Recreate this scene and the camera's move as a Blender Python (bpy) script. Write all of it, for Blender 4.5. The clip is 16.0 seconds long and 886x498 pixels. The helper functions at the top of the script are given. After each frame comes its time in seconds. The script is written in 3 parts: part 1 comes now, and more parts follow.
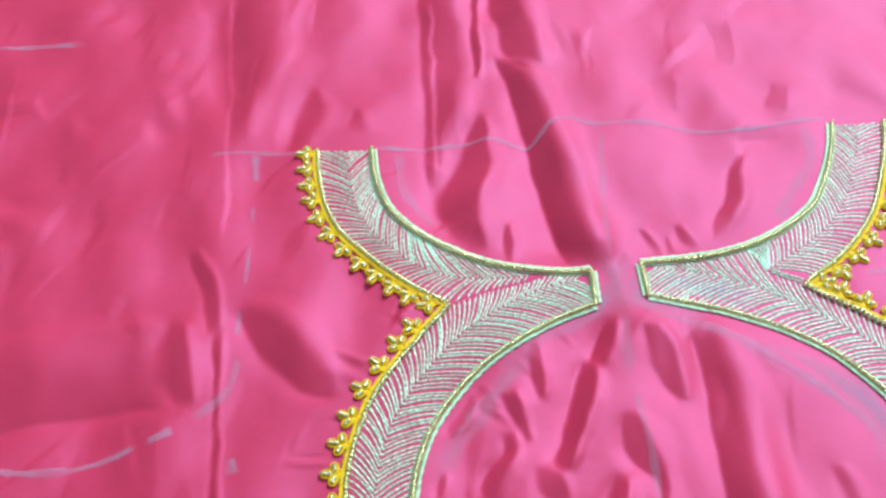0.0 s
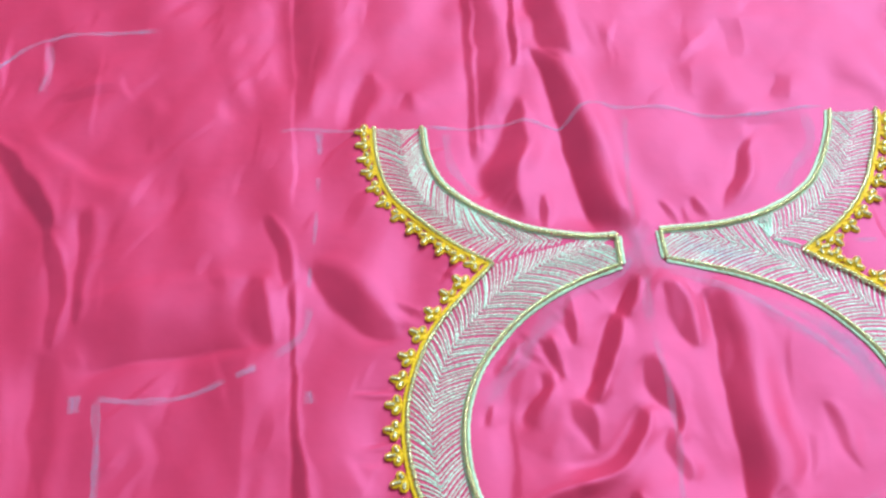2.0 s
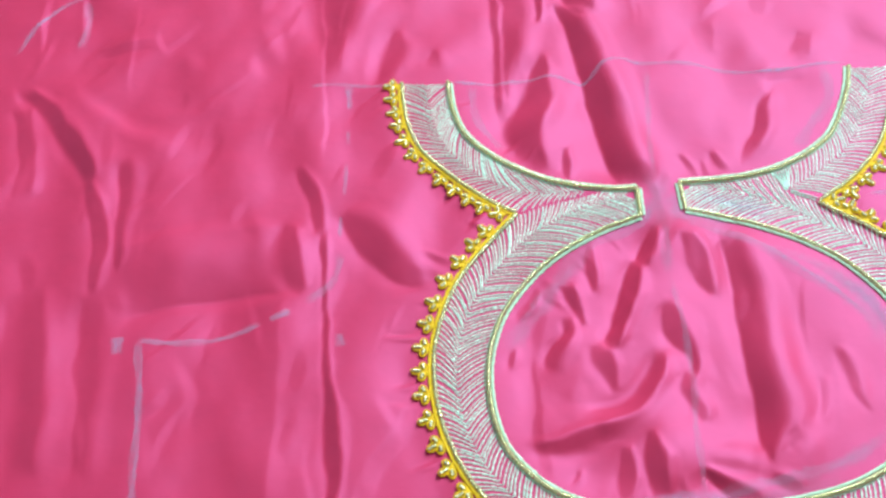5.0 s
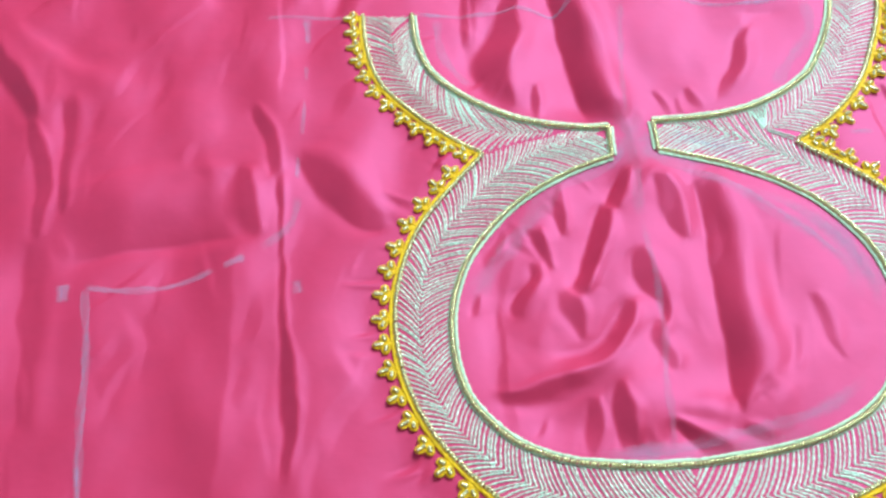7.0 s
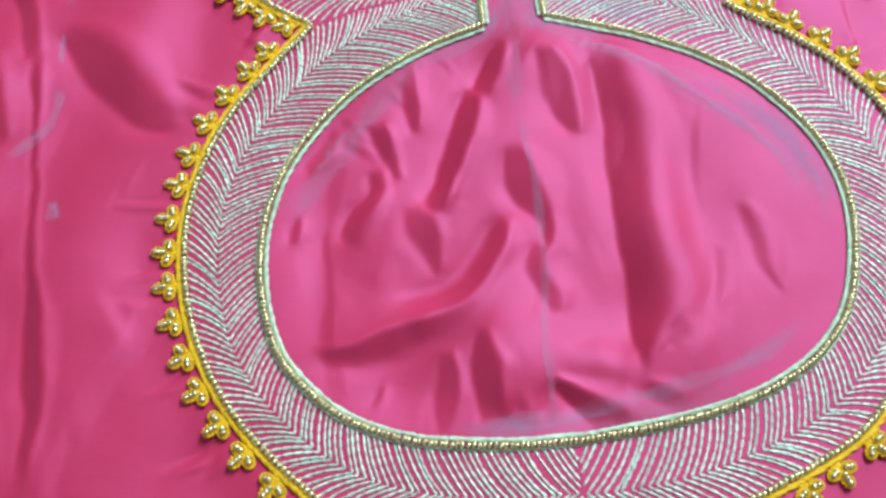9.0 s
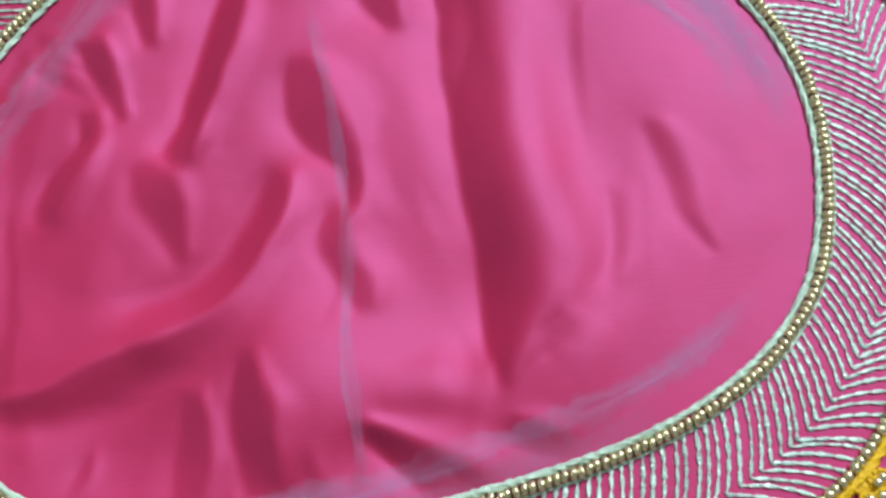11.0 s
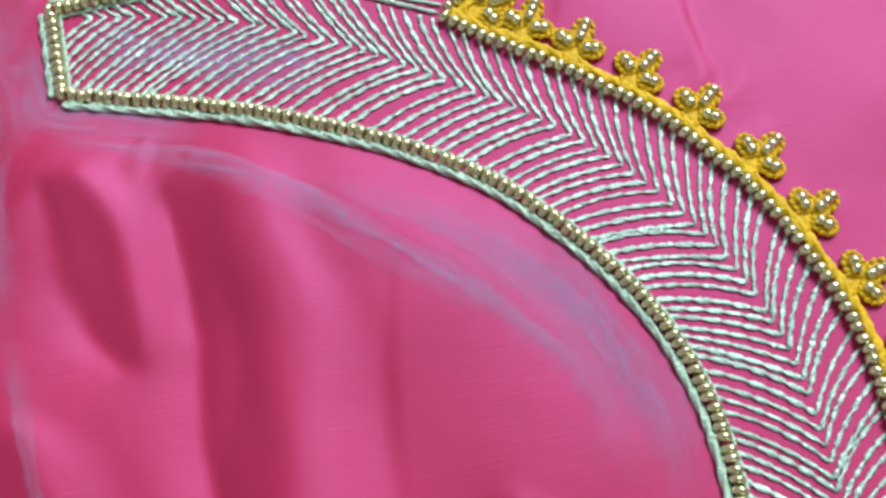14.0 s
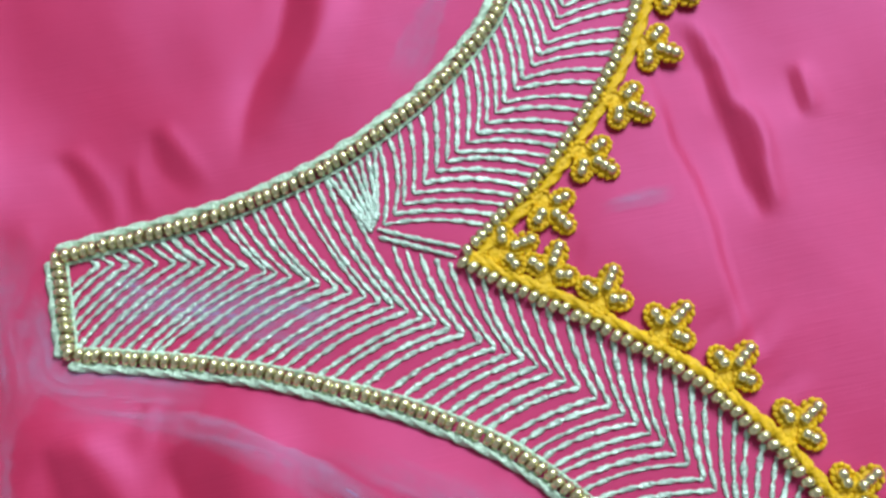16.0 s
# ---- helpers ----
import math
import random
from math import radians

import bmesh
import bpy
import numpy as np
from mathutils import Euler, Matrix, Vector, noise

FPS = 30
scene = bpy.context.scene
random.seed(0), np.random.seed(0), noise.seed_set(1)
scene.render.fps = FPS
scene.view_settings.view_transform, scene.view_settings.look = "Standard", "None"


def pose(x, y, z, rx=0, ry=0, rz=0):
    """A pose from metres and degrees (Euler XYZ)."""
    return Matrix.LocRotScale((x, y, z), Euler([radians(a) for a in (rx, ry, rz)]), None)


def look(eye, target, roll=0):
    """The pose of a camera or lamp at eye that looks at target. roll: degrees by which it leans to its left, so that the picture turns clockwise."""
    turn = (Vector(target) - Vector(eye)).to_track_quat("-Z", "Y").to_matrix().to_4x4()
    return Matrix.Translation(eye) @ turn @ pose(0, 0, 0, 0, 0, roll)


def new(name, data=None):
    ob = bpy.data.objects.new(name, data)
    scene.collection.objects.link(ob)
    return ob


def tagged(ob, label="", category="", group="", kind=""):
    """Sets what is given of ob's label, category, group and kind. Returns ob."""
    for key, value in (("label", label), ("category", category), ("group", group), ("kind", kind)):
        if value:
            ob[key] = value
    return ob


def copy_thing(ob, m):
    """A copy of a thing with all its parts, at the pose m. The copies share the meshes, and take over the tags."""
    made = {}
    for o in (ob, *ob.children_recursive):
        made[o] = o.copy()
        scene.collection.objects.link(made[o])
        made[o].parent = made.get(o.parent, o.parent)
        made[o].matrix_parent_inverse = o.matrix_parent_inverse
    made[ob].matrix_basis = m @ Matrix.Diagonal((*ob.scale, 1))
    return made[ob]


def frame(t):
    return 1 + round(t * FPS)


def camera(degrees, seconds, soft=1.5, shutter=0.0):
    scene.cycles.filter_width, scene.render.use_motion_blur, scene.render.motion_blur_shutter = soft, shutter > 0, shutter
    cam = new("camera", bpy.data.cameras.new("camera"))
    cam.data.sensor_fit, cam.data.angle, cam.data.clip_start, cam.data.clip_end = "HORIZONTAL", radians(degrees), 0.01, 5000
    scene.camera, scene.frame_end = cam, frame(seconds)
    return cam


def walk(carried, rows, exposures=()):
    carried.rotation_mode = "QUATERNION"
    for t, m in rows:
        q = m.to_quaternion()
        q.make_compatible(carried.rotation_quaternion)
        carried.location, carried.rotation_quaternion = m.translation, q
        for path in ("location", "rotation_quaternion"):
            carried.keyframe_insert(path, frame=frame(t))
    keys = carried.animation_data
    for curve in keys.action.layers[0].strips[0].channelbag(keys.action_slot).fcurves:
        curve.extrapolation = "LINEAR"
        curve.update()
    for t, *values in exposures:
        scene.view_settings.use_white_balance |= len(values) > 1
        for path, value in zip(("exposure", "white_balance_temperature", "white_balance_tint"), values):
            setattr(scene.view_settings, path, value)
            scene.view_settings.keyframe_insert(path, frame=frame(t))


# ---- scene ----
cam = camera(46.81, 16.0, soft=2.85)
walk(cam, [
    (0, pose(-0.0577, -0.1975, 0.2849, 37.80, 2.41, -2.25)),
    (0.5, pose(-0.0571, -0.2074, 0.2875, 38.42, 3.02, -1.75)),
    (1, pose(-0.0647, -0.2218, 0.3040, 38.24, 2.38, -1.75)),
    (1.5, pose(-0.0715, -0.2298, 0.3177, 37.43, 1.94, -1.81)),
    (2, pose(-0.0748, -0.2346, 0.3213, 37.04, 2.01, -1.67)),
    (2.5, pose(-0.0781, -0.2389, 0.3244, 36.64, 1.96, -1.44)),
    (3, pose(-0.0813, -0.2407, 0.3263, 36.14, 1.87, -1.24)),
    (3.5, pose(-0.0811, -0.2435, 0.3260, 36.01, 2.14, -0.92)),
    (6, pose(-0.0730, -0.2478, 0.3328, 33.42, 2.97, -0.65)),
    (6.5, pose(-0.0747, -0.2413, 0.3260, 32.40, 2.28, -1.22)),
    (7, pose(-0.0707, -0.2358, 0.3174, 31.38, 1.90, -1.48)),
    (7.5, pose(-0.0675, -0.2273, 0.3038, 30.16, 1.22, -2.07)),
    (8, pose(-0.0603, -0.2198, 0.2870, 29.34, 0.80, -2.75)),
    (8.2, pose(-0.0530, -0.2135, 0.2794, 28.52, 1.14, -2.66)),
    (10.3, pose(-0.0128, -0.1568, 0.1729, 22.98, -0.96, -7.34)),
    (10.5, pose(-0.0077, -0.1544, 0.1663, 22.99, -0.73, -7.72)),
    (11, pose(0.0078, -0.1452, 0.1552, 21.55, 0.88, -8.23)),
    (11.5, pose(0.0164, -0.1352, 0.1432, 20.76, 0.32, -8.78)),
    (12, pose(0.0247, -0.1265, 0.1347, 20.68, 0.28, -9.35)),
    (12.5, pose(0.0326, -0.1169, 0.1294, 20.56, 0.74, -9.82)),
    (13, pose(0.0375, -0.1054, 0.1235, 20.69, 0.57, -10.90)),
    (13.5, pose(0.0381, -0.0949, 0.1233, 21.87, -0.61, -12.07)),
    (14, pose(0.0419, -0.0768, 0.1258, 19.38, -0.56, -12.62)),
    (14.5, pose(0.0460, -0.0644, 0.1265, 18.99, -0.06, -12.50)),
    (15, pose(0.0486, -0.0507, 0.1297, 17.19, -0.01, -12.57)),
    (15.5, pose(0.0517, -0.0417, 0.1303, 16.69, 0.78, -12.34)),
    (16, pose(0.0553, -0.0386, 0.1320, 17.10, 2.41, -11.86)),
], exposures=[(0, .48, 6150, -10), (2, .53, 6050, -4), (6, .57, 6100, -6), (8.2, .43, 6200, 1), (10.3, .03, 6280, 17), (12, .08, 6280, 18), (14, .06, 6300, 13), (16, .02, 6250, 10)])

# ---- light: an added area lamp for an assumed, unseen window in a plain room ----
sky = bpy.data.worlds.new("sky")
scene.world = sky
sky.use_nodes = True
sky_tex = sky.node_tree.nodes.new("ShaderNodeTexSky")
sky_tex.sky_type, sky_tex.sun_disc = "NISHITA", False
sky_tex.sun_elevation, sky_tex.sun_rotation = radians(40), radians(60)
sky.node_tree.links.new(sky_tex.outputs[0], sky.node_tree.nodes["Background"].inputs[0])
sky.node_tree.nodes["Background"].inputs[1].default_value = 0.12

lamp = new("assumed_window_light", bpy.data.lights.new("assumed_window_light", "AREA"))
lamp.data.shape, lamp.data.size, lamp.data.size_y = "RECTANGLE", 1.3, 1.0
lamp.data.energy, lamp.data.color = 74, (0.95, 0.98, 1.0)
lamp.matrix_world = look((1.24, 1.3, 1.85), (0.0, 0.0, 0.0))


# ---- materials ----
def material(name, colour, rough, metal=0.0, spread=0.12, scale=400.0, bump=0.0, bump_scale=900.0, piece=0.0, sheen=0.0, island=0.0):
    m = bpy.data.materials.new(name)
    m.use_nodes = True
    n, link = m.node_tree.nodes, m.node_tree.links.new
    b = n["Principled BSDF"]
    b.inputs["Roughness"].default_value, b.inputs["Metallic"].default_value = rough, metal
    b.inputs["Sheen Weight"].default_value = sheen
    co = n.new("ShaderNodeTexCoord")
    fine, wide = n.new("ShaderNodeTexNoise"), n.new("ShaderNodeTexNoise")
    fine.inputs["Scale"].default_value, wide.inputs["Scale"].default_value = scale, scale / 14
    for k in (fine, wide):
        link(co.outputs["Object"], k.inputs["Vector"])
    add = n.new("ShaderNodeMath")
    add.operation = "ADD"
    link(fine.outputs[0], add.inputs[0])
    link(wide.outputs[0], add.inputs[1])
    last = add.outputs[0]
    if piece:
        info, mul = n.new("ShaderNodeObjectInfo"), n.new("ShaderNodeMath")
        mul.operation = "MULTIPLY_ADD"
        mul.inputs[1].default_value = piece
        link(info.outputs["Random"], mul.inputs[0])
        link(last, mul.inputs[2])
        last = mul.outputs[0]
    if island:
        geo, mul = n.new("ShaderNodeNewGeometry"), n.new("ShaderNodeMath")
        mul.operation = "MULTIPLY_ADD"
        mul.inputs[1].default_value = island
        link(geo.outputs["Random Per Island"], mul.inputs[0])
        link(last, mul.inputs[2])
        last = mul.outputs[0]
    ramp = n.new("ShaderNodeMapRange")
    ramp.inputs[1].default_value, ramp.inputs[2].default_value = 0.6, 1.4 + piece + island
    ramp.inputs[3].default_value, ramp.inputs[4].default_value = 1 - spread, 1 + spread
    link(last, ramp.inputs[0])
    tint = n.new("ShaderNodeVectorMath")
    tint.operation = "SCALE"
    tint.inputs[0].default_value = colour
    link(ramp.outputs[0], tint.inputs["Scale"])
    link(tint.outputs[0], b.inputs["Base Color"])
    if bump:
        bp, grain = n.new("ShaderNodeBump"), n.new("ShaderNodeTexNoise")
        grain.inputs["Scale"].default_value = bump_scale
        bp.inputs["Strength"].default_value, bp.inputs["Distance"].default_value = bump, 0.0004
        link(co.outputs["Object"], grain.inputs["Vector"])
        link(grain.outputs[0], bp.inputs["Height"])
        link(bp.outputs[0], b.inputs["Normal"])
    return m


LILAC = (0.54, 0.22, 0.62)


def silk_material():
    """Shot silk: crimson yarn one way, a glossy lilac yarn the other, with a fine cross weave and thread slubs."""
    m = material("pink_silk", (0.575, 0.020, 0.071), 0.6, spread=0.06, scale=90)
    n, link = m.node_tree.nodes, m.node_tree.links.new
    b = n["Principled BSDF"]
    b.inputs["Specular IOR Level"].default_value = 0.25
    co = n.new("ShaderNodeTexCoord")
    total = None
    for turn, strength in ((0, 1.0), (90, 0.8)):
        mp, slub = n.new("ShaderNodeMapping"), n.new("ShaderNodeTexNoise")
        mp.inputs["Rotation"].default_value[2] = radians(turn)
        mp.inputs["Scale"].default_value = (120, 2600, 1)
        slub.inputs["Scale"].default_value, slub.inputs["Detail"].default_value = 1.0, 3
        link(co.outputs["Object"], mp.inputs["Vector"])
        link(mp.outputs[0], slub.inputs["Vector"])
        mul = n.new("ShaderNodeMath")
        mul.operation = "MULTIPLY_ADD"
        mul.inputs[1].default_value = strength
        link(slub.outputs[0], mul.inputs[0])
        if total:
            link(total, mul.inputs[2])
        total = mul.outputs[0]
    bp = n.new("ShaderNodeBump")
    bp.inputs["Strength"].default_value, bp.inputs["Distance"].default_value = 0.16, 0.00012
    link(total, bp.inputs["Height"])
    soft, bp2 = n.new("ShaderNodeTexNoise"), n.new("ShaderNodeBump")
    soft.inputs["Scale"].default_value, soft.inputs["Detail"].default_value = 45, 3
    bp2.inputs["Strength"].default_value, bp2.inputs["Distance"].default_value = 0.22, 0.002
    link(co.outputs["Object"], soft.inputs["Vector"])
    link(soft.outputs[0], bp2.inputs["Height"])
    link(bp2.outputs[0], bp.inputs["Normal"])
    link(bp.outputs[0], b.inputs["Normal"])
    gloss, mix = n.new("ShaderNodeBsdfAnisotropic"), n.new("ShaderNodeMixShader")
    gloss.inputs["Color"].default_value, gloss.inputs["Roughness"].default_value = (*LILAC, 1), 0.62
    mix.inputs[0].default_value = 0.18
    link(bp.outputs[0], gloss.inputs["Normal"])
    link(b.outputs[0], mix.inputs[1])
    link(gloss.outputs[0], mix.inputs[2])
    link(mix.outputs[0], n["Material Output"].inputs["Surface"])
    return m


def chalk_material():
    """Tailor's chalk rubbed thin, so that the cloth shows through its grain."""
    m = material("blue_chalk", (0.50, 0.42, 0.72), 0.95, spread=0.1, scale=900)
    n, link = m.node_tree.nodes, m.node_tree.links.new
    uv, sep = n.new("ShaderNodeUVMap"), n.new("ShaderNodeSeparateXYZ")
    link(uv.outputs[0], sep.inputs[0])
    flow, mp, streak, thin = n.new("ShaderNodeUVMap"), n.new("ShaderNodeMapping"), n.new("ShaderNodeTexNoise"), n.new("ShaderNodeMapRange")
    uv.uv_map, flow.uv_map = "UVMap", "flow"
    mp.inputs["Scale"].default_value = (.55, 8.0, 1)
    streak.inputs["Scale"].default_value, streak.inputs["Detail"].default_value = 1.0, 4
    thin.inputs[1].default_value, thin.inputs[2].default_value = 0.38, 0.66
    thin.inputs[3].default_value, thin.inputs[4].default_value = 0.42, 1.3
    link(flow.outputs[0], mp.inputs["Vector"])
    link(mp.outputs[0], streak.inputs["Vector"])
    link(streak.outputs[0], thin.inputs[0])
    grain, co = n.new("ShaderNodeTexNoise"), n.new("ShaderNodeTexCoord")
    grain.inputs["Scale"].default_value, grain.inputs["Detail"].default_value = 700, 5
    link(co.outputs["Object"], grain.inputs["Vector"])
    a = n.new("ShaderNodeMapRange")
    a.inputs[1].default_value, a.inputs[2].default_value = 0.36, 0.62
    a.inputs[3].default_value, a.inputs[4].default_value = 0.62, 1.0
    link(grain.outputs[0], a.inputs[0])
    mul = n.new("ShaderNodeMath")
    mul.operation = "MULTIPLY"
    link(a.outputs[0], mul.inputs[0])
    link(sep.outputs["Y"], mul.inputs[1])
    rub = n.new("ShaderNodeMath")
    rub.operation, rub.use_clamp = "MULTIPLY", True
    link(mul.outputs[0], rub.inputs[0])
    link(thin.outputs[0], rub.inputs[1])
    link(rub.outputs[0], n["Principled BSDF"].inputs["Alpha"])
    return m


SILK, CHALK = silk_material(), chalk_material()
ZARI = material("silver_thread", (0.59, 0.84, 0.74), 0.31, metal=0.4, spread=0.34, scale=1100, bump=0.8, bump_scale=2600, piece=0.3)
CORD = material("mint_white_cord", (0.56, 0.83, 0.66), 0.38, metal=0.15, spread=0.26, scale=900, bump=0.8, bump_scale=2400)
GOLD = material("gold_bead", (0.82, 0.83, 0.51), 0.27, metal=0.9, spread=0.12, scale=600, piece=0.5)
YELLOW = material("yellow_thread", (0.84, 0.56, 0.002), 0.55, spread=0.24, scale=900, bump=0.7, bump_scale=2400, piece=0.3)
PLASTER = material("plaster", (0.53, 0.52, 0.53), 0.9, spread=0.05, scale=6, bump=0.2, bump_scale=80)
BOARD = material("floor_board", (0.30, 0.22, 0.16), 0.5, spread=0.2, scale=20)


# ---- plane curves of the neckline, in centimetres ----
def spline(points, step=0.05):
    """An even polyline along a smooth curve through the points."""
    p = np.array(points, float)
    q = np.vstack([2 * p[0] - p[1], p, 2 * p[-1] - p[-2]])
    out = []
    for k in range(1, len(q) - 2):
        t = np.linspace(0, 1, 24, endpoint=False)[:, None]
        a, b, c, d = q[k - 1], q[k], q[k + 1], q[k + 2]
        out.append(0.5 * (2 * b + (c - a) * t + (2 * a - 5 * b + 4 * c - d) * t**2 + (3 * b - a - 3 * c + d) * t**3))
    return even(np.vstack(out + [p[-1:]]), step)


def even(line, step):
    s = np.r_[0, np.cumsum(np.linalg.norm(np.diff(line, axis=0), axis=1))]
    at = np.linspace(0, s[-1], max(2, int(round(s[-1] / step)) + 1))
    return np.stack([np.interp(at, s, line[:, k]) for k in range(line.shape[1])], 1)


def nearest(line, x, y):
    return int(np.argmin(np.hypot(line[:, 0] - x, line[:, 1] - y)))


def aside(line, off):
    """The line moved sideways, positive to the left of its run."""
    t = np.gradient(line, axis=0)
    t /= np.linalg.norm(t, axis=1)[:, None] + 1e-9
    return line + off * np.stack([-t[:, 1], t[:, 0]], 1)


# keyhole edge, from each tab down to the foot of the drop
HOLE_L = spline([(-1.08, -.35), (-2.71, -1.0), (-4.7, -2.2), (-5.95, -3.45), (-6.8, -4.75), (-7.27, -6.2), (-7.4, -7.55), (-7.25, -8.95),
                 (-6.8, -10.2), (-5.75, -11.4), (-4.66, -12.05), (-3.35, -12.45), (-1.4, -12.65), (.4, -12.62)])
HOLE_R = spline([(.72, -.17), (1.9, -.5), (3.05, -.88), (4.1, -1.35), (5.15, -1.9), (6.3, -2.75), (7.35, -4.1), (7.93, -5.4), (8.1, -6.8),
                 (7.85, -8.4), (7.3, -9.8), (6.4, -10.85), (5.2, -11.6), (3.8, -12.1), (2.1, -12.43), (.4, -12.62)])
# outer edge of the drop, from each notch
RIM_L = spline([(-5.95, 0), (-6.88, -1.08), (-7.83, -2.27), (-8.57, -3.43), (-9.03, -4.68), (-9.3, -5.9), (-9.36, -7.1), (-9.22, -8.4),
                (-8.87, -9.7), (-8.29, -10.95), (-7.55, -12.0), (-6.63, -13.0), (-5.6, -13.85), (-4, -14.5), (-2, -14.85), (.4, -14.9)])
RIM_R = spline([(6.02, 0), (6.48, -.41), (7.17, -.92), (7.84, -1.48), (8.48, -2.06), (8.95, -2.65), (9.47, -3.45), (9.83, -4.3), (10.12, -5.3),
                (10.2, -6.4), (9.95, -8.4), (9.25, -10.2), (8.1, -11.7), (6.96, -12.84), (5.6, -13.6), (4.2, -14.2), (2.5, -14.7), (.4, -14.9)])
# upper neck: inner edge from each tab up, outer edge from each notch up
NECK_L = spline([(-1.06, 1.0), (-1.95, 1.03), (-3.29, 1.25), (-4.63, 1.65), (-5.78, 2.3), (-6.96, 3.15), (-7.96, 4.3), (-8.48, 5.8), (-8.65, 7.41)])
NECK_R = spline([(.66, 1.21), (1.41, 1.27), (2.2, 1.3), (3, 1.37), (3.82, 1.53), (4.66, 1.78), (5.55, 2.2), (6.2, 2.6), (6.85, 3.1), (7.4, 3.7),
                 (8.1, 5.0), (8.6, 6.2), (8.92, 7.35)])
WING_L = spline([(-5.95, 0), (-6.83, .55), (-7.8, 1.35), (-8.95, 2.5), (-9.85, 3.6), (-10.35, 4.85), (-10.6, 6.25), (-10.7, 7.45)])
WING_R = spline([(6.02, .03), (6.63, .47), (7.28, .91), (7.9, 1.46), (8.45, 2.04), (8.9, 2.6), (9.4, 3.4), (9.9, 4.5), (10.5, 6), (10.85, 7.3)])
TAB_L = even(np.array([(-1.06, 1.0), (-1.08, -.35)]), .05)
TAB_R = even(np.array([(.68, 1.2), (.71, -.17)]), .05)


class Band:
    """A band between two edges, with the line along which its stitches bend."""

    def __init__(self, pairs, middle):
        outer, inner, ks = [], [], []
        for (o, i), (k0, k1) in zip(pairs, middle):
            n = max(len(o), len(i))
            r = lambda line: np.stack([np.interp(np.linspace(0, 1, n), np.linspace(0, 1, len(line)), line[:, c]) for c in (0, 1)], 1)
            outer.append(r(o)), inner.append(r(i)), ks.append(np.linspace(k0, k1, n))
        self.o, self.i, self.k = np.vstack(outer), np.vstack(inner), np.concatenate(ks)
        self.mid = self.o + (self.i - self.o) * self.k[:, None]


seam_r, tab_r = nearest(NECK_R, 5.05, 1.92), nearest(HOLE_R, 4.9, -1.8)
seam_l, tab_l = nearest(NECK_L, -2.3, 1.06), nearest(HOLE_L, -4.9, -2.35)
STEP_R = np.vstack([NECK_R[: seam_r + 1], even(np.array([NECK_R[seam_r], (5.0, .56), RIM_R[0]]), .05)])
STEP_L = np.vstack([NECK_L[: seam_l + 1], spline([NECK_L[seam_l], (-3.4, .72), (-4.7, .45), RIM_L[0]])])
BANDS = {
    "right": (Band([(STEP_R, HOLE_R[: tab_r + 1]), (RIM_R, HOLE_R[tab_r:])], [(.06, .42), (.42, .42)]),
              Band([(WING_R, NECK_R[seam_r:])], [(.55, .5)])),
    "left": (Band([(STEP_L, HOLE_L[: tab_l + 1]), (RIM_L, HOLE_L[tab_l:])], [(.20, .42), (.42, .45)]),
             Band([(np.vstack([STEP_L[seam_l:], WING_L]), NECK_L[seam_l:])], [(.5, .5)])),
}

# ---- the lie of the cloth: folds and pressed creases, in centimetres ----
X0, Y0, PITCH, NX, NY = -38.0, -22.0, 0.08, 712, 612
gx, gy = np.meshgrid(X0 + PITCH * np.arange(NX), Y0 + PITCH * np.arange(NY))


def waves(size, seed):
    rng = np.random.default_rng(seed)
    v = np.zeros_like(gx)
    for _ in range(9):
        a, ph, k = rng.uniform(0, 6.283), rng.uniform(0, 6.283), rng.uniform(.7, 1.5) * 6.283 / size
        v += np.sin(k * (gx * np.cos(a) + gy * np.sin(a) * .6) + ph + 1.3 * np.sin(.4 * k * (gx * np.sin(a) - gy * np.cos(a)) + ph * 2))
    return v / 3


# the folds wander a little from their lines
wx, wy = gx + .07 * waves(2.2, 21) + .02 * waves(.8, 23), gy + .07 * waves(2.2, 22)


def smooth(a, b, v):
    t = np.clip((v - a) / (b - a), 0, 1)
    return t * t * (3 - 2 * t)


uneven = np.clip(.95 + .08 * waves(4.0, 31), .8, 1.1)
LEAN_X, LEAN_Y = np.zeros_like(gx), np.zeros_like(gx)   # how the cloth leans, by its faces
GLOW = np.array([.93, .36])                             # the assumed window's side


